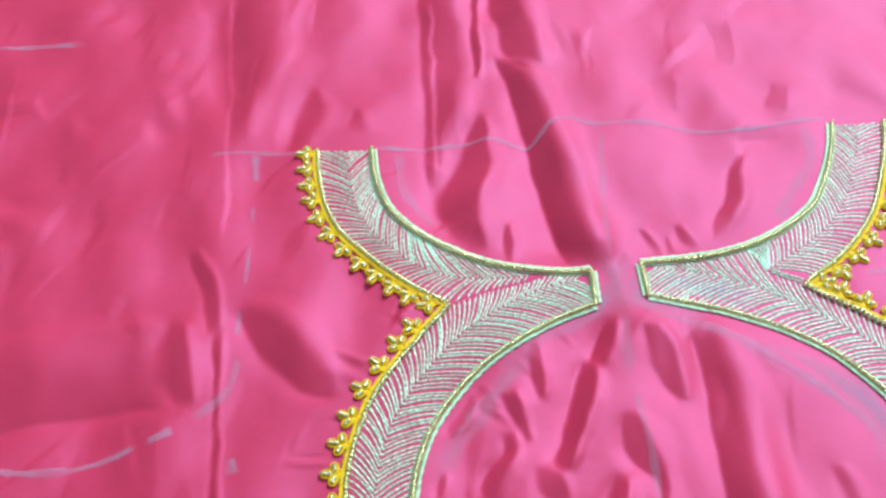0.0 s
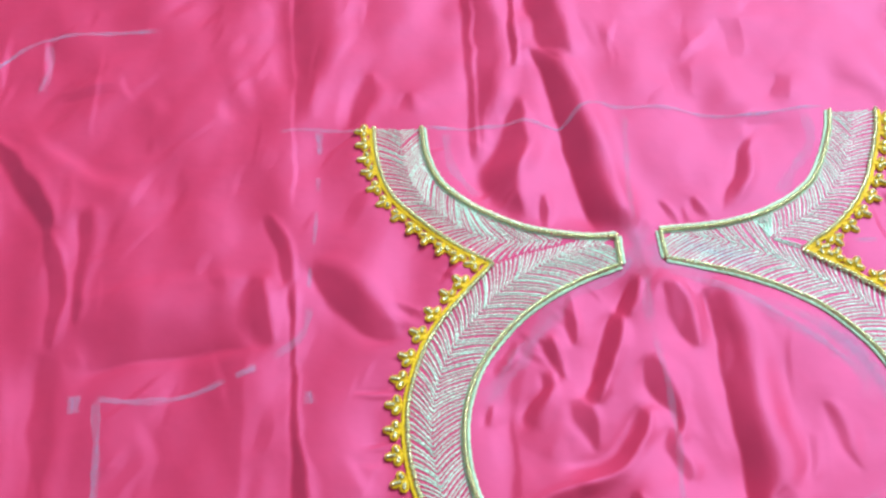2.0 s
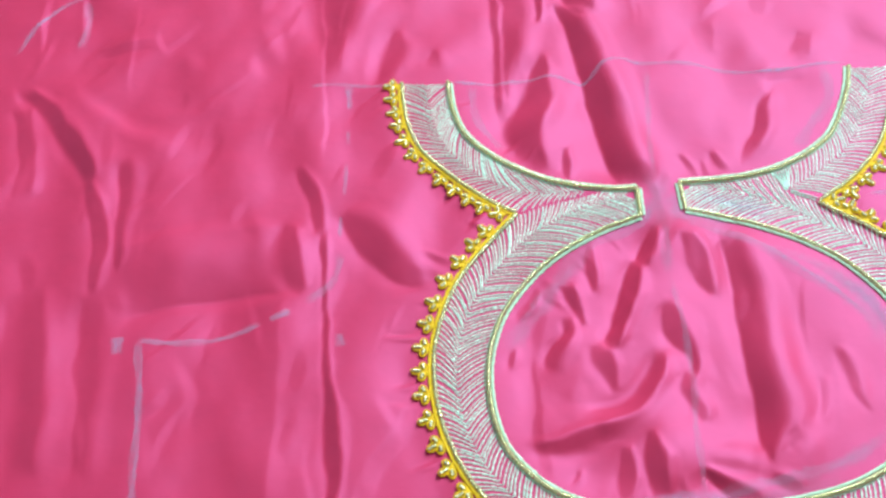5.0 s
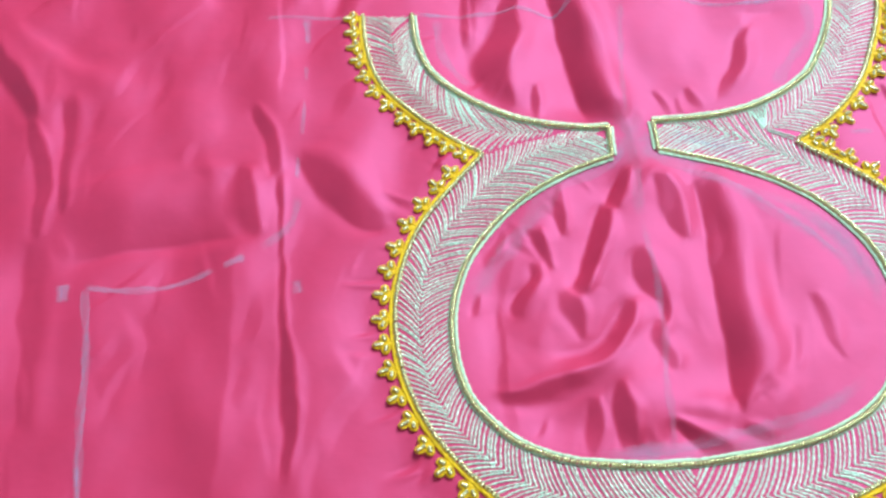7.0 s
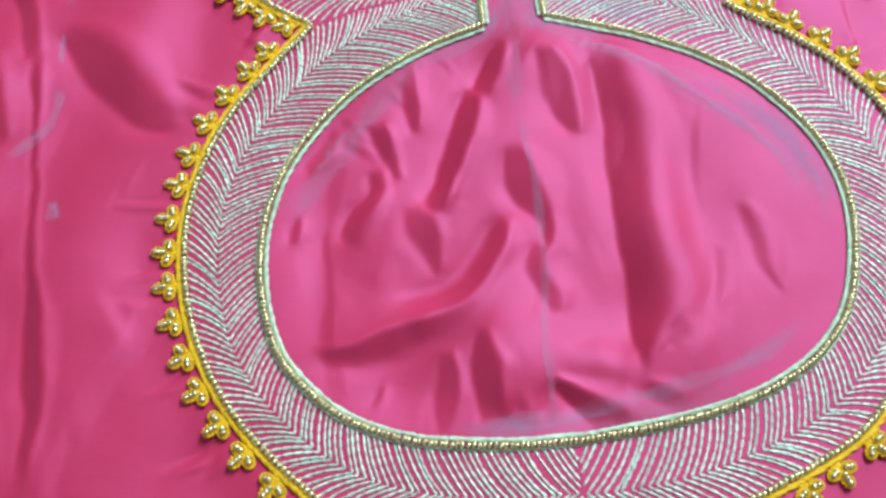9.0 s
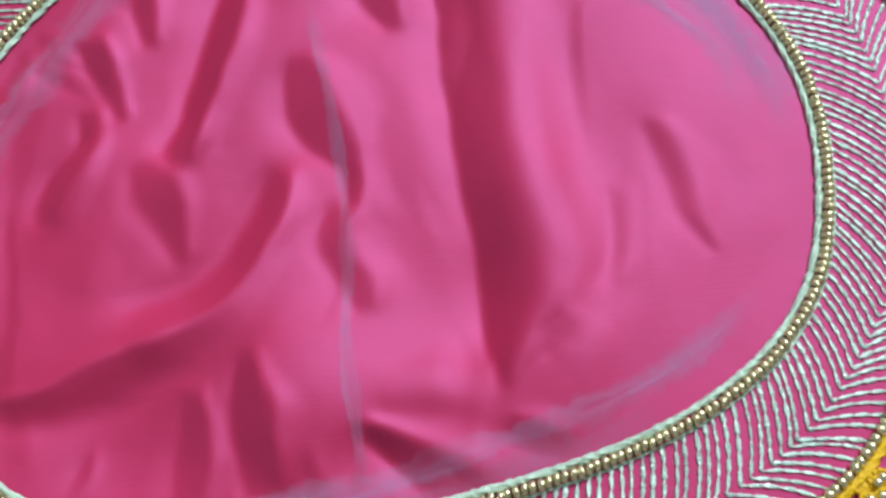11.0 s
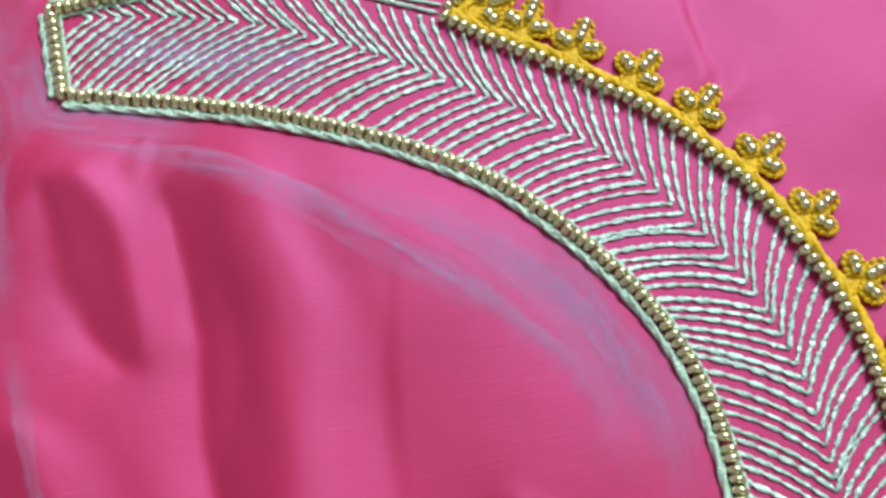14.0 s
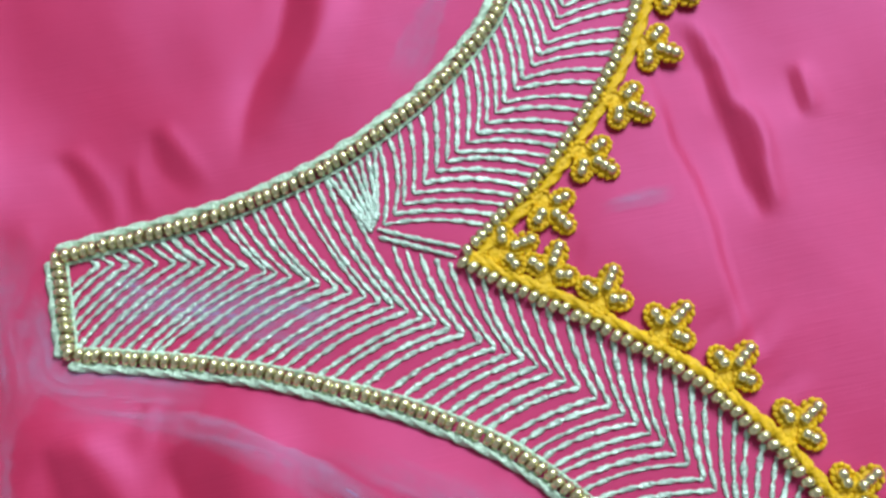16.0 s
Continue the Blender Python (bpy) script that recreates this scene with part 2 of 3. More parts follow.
def facet(points, slope, foot=.08, ridge=.11, end=.10):
    """One leaning face of a fold, along a line of (x, y, width): it climbs from the left of the run to the right at that slope,
    and beyond its edges the cloth turns a little the other way.
    foot, ridge: how much of its width the bends at its two edges take."""
    line = spline(points, .15)
    far_out = line[:, 2].max() / 2 + 1.0
    i0, i1 = [int(np.clip((v - X0) / PITCH, 0, NX)) for v in (line[:, 0].min() - far_out, line[:, 0].max() + far_out)]
    j0, j1 = [int(np.clip((v - Y0) / PITCH, 0, NY)) for v in (line[:, 1].min() - far_out, line[:, 1].max() + far_out)]
    if i1 <= i0 or j1 <= j0:
        return
    px, py = wx[j0:j1, i0:i1], wy[j0:j1, i0:i1]
    best, u, wide, along = np.full(px.shape, 1e9), np.zeros(px.shape), np.full(px.shape, .1), np.zeros(px.shape)
    ox, oy = np.zeros(px.shape), np.zeros(px.shape)
    tangent = np.gradient(line[:, :2], axis=0)
    tangent /= np.linalg.norm(tangent, axis=1)[:, None]
    for n, (a, b) in enumerate(zip(line[:-1], line[1:])):
        d = (b - a)[:2]
        t = np.clip(((px - a[0]) * d[0] + (py - a[1]) * d[1]) / (d @ d), 0, 1)
        ex, ey = px - a[0] - t * d[0], py - a[1] - t * d[1]
        far = np.hypot(ex, ey)
        hit = far < best
        best = np.where(hit, far, best)
        u = np.where(hit, np.where(ex * d[1] - ey * d[0] > 0, far, -far), u)
        wide = np.where(hit, a[2] + t * (b[2] - a[2]), wide)
        along = np.where(hit, (n + t) / (len(line) - 1), along)
        ox, oy = np.where(hit, tangent[n, 1], ox), np.where(hit, -tangent[n, 0], oy)
    soft = max(.045 / float(line[:, 2].max()), .03)
    t = u / np.maximum(wide, .05) + .5
    face = smooth(-soft, max(foot, soft), t) * smooth(-soft, max(ridge, soft), 1 - t)
    turn_back = .34 if slope > .15 else 0
    lip = np.clip(.45 * np.maximum(wide, .3), .16, .5) / np.maximum(wide, .05)
    face = face - turn_back * smooth(1 - soft, 1 + .5 * lip, t) * smooth(1 + 1.8 * lip, 1 + .6 * lip, t)
    face = face - .55 * turn_back * smooth(-1.6 * lip, -.4 * lip, t) * smooth(soft, -soft, t)
    face = face * smooth(0, end, along) * smooth(0, end, 1 - along) * uneven[j0:j1, i0:i1]
    steep = FOLD_GAIN * slope * face / np.maximum(ox * GLOW[0] + oy * GLOW[1], .6)
    for table, way in ((LEAN_X, ox), (LEAN_Y, oy)):
        was, now = table[j0:j1, i0:i1], steep * way
        table[j0:j1, i0:i1] = np.where(was * now > 0, np.sign(now) * np.maximum(np.abs(was), np.abs(now)), was + now)


def settle(reach, slack):
    """The sheet that follows the leaning faces and sinks back to flat within `reach` of them."""
    pad = 125
    grow = lambda table: np.pad(table, pad)
    ky, kx = np.meshgrid(6.2832 * np.fft.fftfreq(NY + 2 * pad, PITCH), 6.2832 * np.fft.fftfreq(NX + 2 * pad, PITCH), indexing="ij")
    fx, fy = np.fft.fft2(grow(LEAN_X)), np.fft.fft2(grow(LEAN_Y))
    k1, k2 = kx * GLOW[0] + ky * GLOW[1], -kx * GLOW[1] + ky * GLOW[0]
    f1, f2 = fx * GLOW[0] + fy * GLOW[1], -fx * GLOW[1] + fy * GLOW[0]
    flat = -1j * (k1 * f1 + slack * k2 * f2) / (k1 * k1 + slack * k2 * k2 + 1 / reach**2)
    return np.real(np.fft.ifft2(flat))[pad:-pad, pad:-pad]


FOLD_GAIN = 1.7
# inside the keyhole
facet([(1.93, -11.07, 0.11), (2.07, -10.47, 0.42), (2.45, -9.71, 1.16), (2.62, -8.95, 1.47), (2.62, -8.25, 1.45), (2.58, -7.21, 1.35), (2.62, -6.14, 1.39), (2.60, -3.91, 1.39), (2.50, -2.79, 1.27), (2.44, -1.87, 1.14), (2.24, -1.21, 0.71)], 0.42, foot=0.06, ridge=0.6, end=0.05)
facet([(1.63, -2.88, 0.29), (1.55, -2.00, 0.40), (1.50, -1.22, 0.45)], 0.16, foot=0.5)
facet([(-5.07, -8.75, 1.88), (-4.49, -8.17, 3.43), (-4.38, -7.19, 3.37), (-4.60, -6.12, 3.22)], 0.13, foot=0.6, ridge=0.5)
facet([(-3.93, -11.83, 2.08), (-3.97, -11.24, 2.16), (-4.01, -10.63, 2.27), (-4.02, -10.01, 2.26)], 0.15, foot=0.6, ridge=0.06)
facet([(-1.23, -2.78, 0.41), (-1.11, -2.21, 0.65), (-0.90, -1.52, 0.58), (-0.55, -0.94, 0.21)], 0.4)
facet([(-2.89, -6.37, 0.25), (-2.82, -5.86, 0.69), (-2.48, -5.25, 0.54), (-2.23, -4.62, 0.67), (-1.91, -3.76, 0.78), (-1.69, -2.87, 0.66), (-1.63, -2.18, 0.19)], 0.42, foot=0.25)
facet([(-2.78, -7.99, 0.28), (-3.00, -7.28, 0.57), (-3.26, -6.66, 0.66), (-3.47, -5.93, 0.34)], 0.29, foot=0.3)
facet([(0.01, -7.65, 0.17), (0.05, -7.19, 0.36), (0.03, -6.64, 0.51), (-0.16, -6.12, 0.88), (-0.37, -5.46, 1.01), (-0.53, -4.81, 0.76), (-0.66, -4.33, 0.32)], 0.36, foot=0.12, ridge=0.3)
facet([(-4.01, -9.03, 0.90), (-3.42, -8.83, 1.01), (-2.65, -8.61, 0.85), (-2.06, -8.29, 0.79), (-1.72, -7.84, 0.65), (-1.46, -7.38, 0.68), (-1.25, -6.87, 0.58), (-1.04, -6.34, 0.30)], 0.34, foot=0.5, ridge=0.1)
facet([(-2.75, -9.56, 0.62), (-3.41, -9.78, 0.71), (-4.24, -10.02, 0.80), (-5.15, -10.16, 0.59), (-6.10, -10.08, 0.47)], 0.27, foot=0.6, ridge=0.1)
facet([(-1.70, -12.08, 0.58), (-1.76, -11.65, 0.57), (-1.82, -11.22, 0.63), (-1.86, -10.78, 0.71), (-1.87, -10.33, 0.52), (-1.82, -9.61, 0.18)], 0.38)
facet([(-2.91, -12.28, 0.16), (-2.90, -11.59, 0.45), (-2.83, -10.88, 0.57), (-2.85, -10.16, 0.22)], 0.34)
facet([(0.17, -9.35, 0.33), (0.04, -8.85, 0.62), (-0.19, -8.33, 0.53), (-0.32, -7.81, 0.64), (-0.08, -7.28, 0.58)], 0.28, foot=0.3, ridge=0.3)
facet([(1.51, -12.53, 0.59), (1.10, -12.22, 0.88), (0.73, -11.85, 0.76), (0.30, -11.53, 0.49), (-0.28, -11.16, 0.17)], 0.62, foot=0.08, ridge=0.2)
facet([(1.59, -11.24, 1.14), (0.82, -11.02, 0.93), (0.11, -10.96, 0.64)], 0.2, foot=0.3, ridge=0.5)
facet([(2.84, -10.72, 0.68), (3.17, -10.36, 0.91), (3.37, -9.92, 0.60)], 0.22, foot=0.1, ridge=0.6)
facet([(5.79, -9.23, 0.17), (5.60, -8.85, 0.31), (5.55, -8.39, 0.56), (5.53, -7.87, 0.73), (5.38, -7.32, 0.69), (5.21, -6.59, 0.31)], 0.19, foot=0.35, ridge=0.5)
facet([(-3.77, -5.22, 0.18), (-3.89, -4.74, 0.38), (-4.08, -4.07, 0.49), (-4.28, -3.40, 0.39)], 0.4)
facet([(-4.96, -7.07, 0.41), (-4.89, -6.57, 0.57), (-4.62, -5.97, 0.55), (-4.36, -5.46, 0.43), (-4.43, -4.82, 0.36)], 0.32, ridge=0.4)
facet([(-3.15, -3.80, 0.20), (-3.21, -3.23, 0.45), (-3.26, -2.55, 0.43), (-3.27, -1.61, 0.15)], 0.36)
facet([(-6.08, -4.83, 0.26), (-5.67, -4.09, 0.45), (-5.33, -3.45, 0.24)], 0.34)
facet([(-6.55, -7.00, 0.18), (-6.54, -6.58, 0.34), (-6.46, -6.07, 0.18)], 0.32)
facet([(-5.44, -11.45, 0.42), (-5.60, -10.56, 0.48), (-5.72, -9.82, 0.29), (-5.72, -8.12, 0.16), (-5.63, -6.22, 0.13)], 0.14)
facet([(1.25, -4.20, 0.26), (1.04, -3.48, 0.68), (0.87, -2.78, 1.00), (0.71, -2.08, 0.87), (0.55, -1.27, 0.39)], 0.36, foot=0.2, ridge=0.35)
facet([(3.89, -9.60, 0.38), (4.28, -8.67, 0.40), (4.48, -7.69, 0.35)], 0.16, ridge=0.4)
facet([(2.94, -11.88, 0.37), (2.38, -11.66, 0.46), (1.88, -11.42, 0.29)], 0.25)
# above the neckline
facet([(-1.30, 0.98, 1.00), (-1.28, 1.96, 1.51), (-1.53, 3.52, 1.55), (-1.75, 5.16, 1.60), (-1.95, 6.59, 1.49), (-2.17, 8.10, 1.41), (-2.43, 9.69, 1.27), (-2.85, 11.03, 0.95), (-3.60, 12.52, 0.16)], 0.48, foot=0.06, ridge=0.5, end=0.06)
facet([(-1.79, 10.94, 0.50), (-2.20, 11.64, 1.34), (-2.45, 12.70, 1.55), (-2.66, 14.15, 1.70), (-2.78, 15.65, 1.76), (-2.85, 18.02, 1.82), (-3.02, 22.33, 1.84)], 0.36, foot=0.12, ridge=0.3)
facet([(-4.39, 10.99, 0.18), (-4.33, 12.52, 0.30), (-4.25, 14.66, 0.31), (-4.20, 17.34, 0.32)], 0.5)
facet([(-6.34, 4.82, 0.43), (-6.31, 6.07, 0.63), (-6.19, 7.82, 0.87), (-5.87, 9.65, 1.50), (-5.65, 11.60, 1.96), (-5.66, 13.69, 1.96), (-5.75, 15.93, 1.87), (-5.87, 20.84, 1.82)], 0.26, foot=0.08, ridge=0.35)
facet([(-6.22, 5.50, 0.17), (-6.12, 11.64, 0.18), (-6.11, 16.73, 0.17)], -0.25)
facet([(-4.67, 1.83, 0.42), (-5.06, 2.61, 1.08), (-5.48, 3.68, 1.56), (-5.52, 4.75, 1.82), (-5.03, 5.83, 1.60), (-4.80, 6.53, 1.48), (-4.59, 7.99, 0.78), (-4.44, 9.37, 0.18)], 0.3, foot=0.3, ridge=0.12)
facet([(3.35, 1.50, 0.40), (3.80, 2.60, 0.61), (4.26, 3.61, 0.71), (4.73, 4.66, 0.66), (5.27, 6.17, 0.28)], 0.28, ridge=0.35)
facet([(-3.87, 1.40, 0.19), (-3.78, 2.39, 0.34), (-3.76, 3.42, 0.18)], 0.34)
facet([(5.75, 10.96, 0.45), (5.85, 11.97, 0.90), (5.69, 13.76, 1.03)], 0.1)
facet([(2.87, 8.46, 0.97), (2.90, 10.54, 1.00)], 0.1)
facet([(6.89, 8.13, 0.89), (7.55, 9.65, 0.77)], 0.12)
facet([(6.87, 7.14, 0.72), (5.96, 7.14, 0.81), (5.02, 7.00, 0.65)], 0.14)
facet([(2.72, 1.48, 0.28), (2.55, 1.93, 0.31), (2.40, 2.39, 0.29), (2.27, 2.81, 0.15)], 0.28)
facet([(1.46, 1.43, 0.16), (1.30, 1.87, 0.26), (1.04, 2.36, 0.26), (0.80, 2.89, 0.13)], 0.28)
facet([(2.01, 1.50, 0.15), (1.86, 1.91, 0.22), (1.77, 2.40, 0.15)], 0.26)
facet([(0.07, 1.07, 0.35), (0.13, 1.38, 0.43), (0.22, 1.78, 0.24)], 0.26)
# the plain side: pressed creases and slack
facet([(-13.85, 7.69, 0.80), (-13.90, 9.64, 1.23), (-13.95, 11.13, 2.10), (-13.96, 12.66, 3.08), (-13.86, 14.26, 3.49), (-13.88, 16.77, 4.06), (-13.99, 20.86, 4.69)], 0.2, foot=0.35, ridge=0.3)
facet([(-13.85, 2.68, 0.12), (-14.20, 7.88, 0.13), (-14.66, 14.30, 0.14), (-15.20, 20.94, 0.15)], -0.18)
facet([(-11.47, 7.39, 0.65), (-11.38, 8.43, 1.03), (-11.03, 9.85, 1.34), (-11.07, 11.15, 0.36)], 0.17, foot=0.3, ridge=0.3)
facet([(-9.53, 7.46, 0.54), (-9.30, 8.67, 0.80), (-9.11, 9.74, 0.31)], 0.18, foot=0.3, ridge=0.3)
facet([(-9.60, -2.87, 0.66), (-10.54, -2.44, 1.31), (-11.51, -1.34, 1.63), (-12.38, -0.25, 1.28), (-13.14, 0.53, 0.53)], 0.25, foot=0.12, ridge=0.35)
facet([(-13.82, -0.77, 0.37), (-14.16, 0.64, 0.56), (-14.63, 2.12, 0.50), (-15.03, 3.19, 0.33)], 0.28)
facet([(-14.50, -3.50, 0.30), (-14.93, -2.59, 0.97), (-15.20, -1.52, 1.32), (-15.12, -0.02, 0.50)], 0.26, foot=0.5, ridge=0.08)
facet([(-12.84, -13.13, 0.33), (-12.87, -11.23, 0.45), (-12.94, -9.20, 0.62), (-13.25, -7.46, 0.30), (-13.42, -5.62, 0.21), (-13.56, -3.66, 0.15), (-13.61, -2.12, 0.26), (-13.75, -0.22, 0.27)], 0.36, foot=0.1)
facet([(-16.48, -13.40, 2.56), (-16.51, -11.12, 2.76), (-16.45, -9.50, 2.94), (-16.43, -8.23, 2.89), (-16.62, -6.89, 3.05), (-16.77, -5.49, 3.27), (-17.16, -3.90, 4.13)], 0.12, foot=0.8, ridge=0.06, end=0.05)
facet([(-15.11, -1.98, 2.53), (-16.93, -1.89, 3.09), (-19.22, -2.06, 3.14), (-21.75, -2.69, 3.01)], 0.2, foot=0.06, ridge=0.7)
facet([(-23.70, 2.21, 0.60), (-24.39, 3.67, 0.84), (-25.61, 5.48, 0.89), (-26.96, 7.17, 0.74), (-28.06, 8.18, 0.55)], 0.3, foot=0.3)
facet([(-22.78, -3.30, 0.33), (-22.76, -2.27, 0.55), (-22.85, -0.66, 0.62), (-23.39, 1.05, 0.54), (-24.02, 2.86, 0.33)], 0.24)
facet([(-21.91, -2.30, 0.31), (-22.04, -0.69, 0.45), (-22.08, 1.00, 0.69), (-22.22, 2.77, 0.75), (-22.57, 3.86, 0.50)], 0.24, foot=0.1, ridge=0.4)
facet([(-26.68, 1.78, 0.84), (-26.99, 4.23, 0.80), (-27.87, 7.22, 0.80)], 0.22)
facet([(-24.00, -10.89, 1.64), (-24.18, -8.83, 1.51), (-24.44, -7.06, 1.42), (-24.97, -5.18, 1.69), (-25.65, -2.67, 1.99)], 0.2, foot=0.6, ridge=0.12)
facet([(-21.70, -10.96, 0.90), (-21.92, -8.90, 0.83), (-22.04, -7.59, 0.97), (-22.28, -6.23, 1.13), (-22.38, -4.80, 1.25), (-22.56, -3.05, 1.17)], 0.16, foot=0.15, ridge=0.4)
facet([(-15.94, 8.75, 0.94), (-16.57, 10.52, 1.22), (-17.29, 12.86, 1.16)], -0.22, foot=0.5, ridge=0.5, end=0.5)
facet([(-17.14, 8.04, 1.08), (-17.56, 10.03, 0.76)], -0.18, foot=0.5, ridge=0.5, end=0.5)
facet([(-19.99, 8.54, 1.09), (-20.39, 10.55, 1.20)], -0.16, foot=0.5, ridge=0.5, end=0.5)
facet([(-18.23, 3.77, 1.41), (-20.59, 4.57, 1.85), (-23.41, 6.16, 1.11), (-24.99, 7.59, 1.09), (-26.41, 9.73, 0.66)], -0.2, foot=0.55, ridge=0.55, end=0.45)
facet([(-25.75, 10.74, 0.26), (-25.93, 12.58, 0.42), (-26.54, 15.02, 0.37)], -0.36, foot=0.4, ridge=0.4, end=0.4)
facet([(-27.48, 9.30, 0.26), (-27.83, 11.91, 0.32), (-28.17, 15.12, 0.39)], -0.25, foot=0.4, ridge=0.4, end=0.4)
facet([(-22.84, 6.96, 0.22), (-23.25, 10.52, 0.26), (-23.42, 14.02, 0.22)], -0.16, foot=0.4, ridge=0.4, end=0.4)
facet([(-22.41, 10.70, 0.61), (-24.97, 10.34, 0.57)], 0.12)
# beside the notch
facet([(10.26, -0.32, 0.14), (10.23, 0.19, 0.24), (10.23, 0.69, 0.36), (10.21, 1.12, 0.41), (10.11, 1.49, 0.21), (10.08, 1.86, 0.25), (9.99, 2.33, 0.28), (9.84, 2.91, 0.20)], 0.4)
facet([(9.46, -2.24, 0.09), (9.44, -0.70, 0.09), (9.37, 0.55, 0.09), (9.18, 2.06, 0.09), (9.01, 3.87, 0.09)], -0.4)
facet([(11.30, 0.96, 0.17), (11.28, 1.40, 0.24), (11.25, 1.81, 0.13)], 0.36)


# slack in the cloth between its folds: faint, short, mostly lengthwise
def slack_marks(count, lo, hi, seed):
    rng = np.random.default_rng(seed)
    for _ in range(count):
        x, y = rng.uniform(lo[0], hi[0]), rng.uniform(lo[1], hi[1])
        long, w, a = rng.uniform(1.2, 4.5), rng.uniform(.15, .9), rng.normal(1.45, .35)
        d = np.array([math.cos(a), math.sin(a)]) * long / 2
        k = rng.normal(0, .12 * long)
        facet([(x - d[0], y - d[1], w * .4), (x + k * .5, y, w), (x + d[0], y + d[1], w * .4)], rng.choice([.10, .07, -.07, -.11]), rng.uniform(.1, .5), rng.uniform(.1, .5), .4)


slack_marks(120, (-30, -16), (-10.5, 18), 5)
slack_marks(26, (-7, 2.5), (9, 20), 6)
slack_marks(26, (-7, -12), (7.5, -1), 7)


# small puckers where the stitching draws the silk in
def puckers(line, side, count, long, seed):
    rng = np.random.default_rng(seed)
    edge, far = aside(line, side * .25), aside(line, side * (.25 + long))
    for k in rng.choice(np.arange(10, len(line) - 10), count, replace=False):
        r = rng.uniform(.4, 1.0)
        tip = edge[k] + (far[k] - edge[k]) * r + rng.normal(0, .18, 2)
        w = rng.uniform(.14, .34)
        mid = (edge[k] + tip) / 2 + rng.normal(0, .05, 2)
        run = [(*edge[k], w), (*mid, w), (*tip, w * .5)]
        facet(run if run[0][1] < run[2][1] else run[::-1], rng.uniform(.12, .32), end=.5)


puckers(HOLE_L[:160], 1, 9, 2.0, 61)
puckers(HOLE_L[-160:], 1, 8, 1.6, 68)
puckers(HOLE_R[:60], -1, 4, 1.6, 62)
puckers(NECK_L, -1, 3, 2.0, 63)
puckers(RIM_L, -1, 14, 2.0, 65)
puckers(WING_L, 1, 6, 1.6, 66)
puckers(RIM_R[:160], 1, 5, 1.5, 67)

# how far each place lies outside the needlework
spines = np.vstack([b.mid[::6] for pair in BANDS.values() for b in pair])
outside = np.full(gx.shape, 9.0)
for pair in BANDS.values():
    for band in pair:
        for (x, y), half in zip((band.o + band.i)[::5] / 2, np.linalg.norm(band.o - band.i, axis=1)[::5] / 2):
            r = half + 2.0
            i0, i1 = max(0, int((x - r - X0) / PITCH)), min(NX, int((x + r - X0) / PITCH))
            j0, j1 = max(0, int((y - r - Y0) / PITCH)), min(NY, int((y + r - Y0) / PITCH))
            outside[j0:j1, i0:i1] = np.minimum(outside[j0:j1, i0:i1], np.hypot(gx[j0:j1, i0:i1] - x, gy[j0:j1, i0:i1] - y) - half)
free = smooth(.1, .32, outside)
LEAN_X, LEAN_Y = LEAN_X * free, LEAN_Y * free
HEIGHT = (settle(3.0, .35) + .075 * waves(4.5, 3) + .009 * waves(1.7, 5)) * (.12 + .88 * smooth(-.3, 1.3, outside)) + .03 * waves(14.0, 8)
HEIGHT -= HEIGHT.min() - .05


def lift(p):
    """The cloth's height at places in centimetres."""
    p = np.atleast_2d(p)
    fx, fy = np.clip((p[:, 0] - X0) / PITCH, 0, NX - 1.001), np.clip((p[:, 1] - Y0) / PITCH, 0, NY - 1.001)
    i, j = fx.astype(int), fy.astype(int)
    a, b = fx - i, fy - j
    h = HEIGHT
    return (h[j, i] * (1 - a) + h[j, i + 1] * a) * (1 - b) + (h[j + 1, i] * (1 - a) + h[j + 1, i + 1] * a) * b


BASE = float(np.median(lift(spines)))   # the level of the needlework
DROP = BASE * .01                       # so that the needlework lies at z = 0


# ---- mesh helpers ----
def mesh(name, verts, faces, mat, flat=False):
    me = bpy.data.meshes.new(name)
    me.from_pydata([tuple(v) for v in verts], [], [tuple(f) for f in faces])
    me.polygons.foreach_set("use_smooth", [not flat] * len(me.polygons))
    me.materials.append(mat)
    me.update()
    return me


def part(name, me, parent, label=""):
    ob = new(name, me)
    ob.parent = parent
    return tagged(ob, label)


def box(name, lo, hi, mat):
    bm = bmesh.new()
    bmesh.ops.create_cube(bm, size=1)
    for v in bm.verts:
        v.co = [(a + b) / 2 + c * (b - a) for a, b, c in zip(lo, hi, v.co)]
    bmesh.ops.bevel(bm, geom=list(bm.edges), offset=.004, segments=1, affect="EDGES")
    me = bpy.data.meshes.new(name)
    bm.to_mesh(me)
    bm.free()
    me.materials.append(mat)
    return new(name, me)


def stitch_template(sides=6):
    ring = [(math.cos(6.2832 * k / sides), math.sin(6.2832 * k / sides)) for k in range(sides)]
    v = [(-.5, 0, 0)] + [(-.3, .85 * c, .85 * s) for c, s in ring] + [(.22, c, s) for c, s in ring] + [(.5, 0, 0)]
    f = [(0, 1 + (k + 1) % sides, 1 + k) for k in range(sides)]
    f += [(1 + k, 1 + (k + 1) % sides, 1 + sides + (k + 1) % sides, 1 + sides + k) for k in range(sides)]
    f += [(1 + sides + k, 1 + sides + (k + 1) % sides, 1 + 2 * sides) for k in range(sides)]
    return np.array(v, float), f


STITCH_V, STITCH_F = stitch_template()


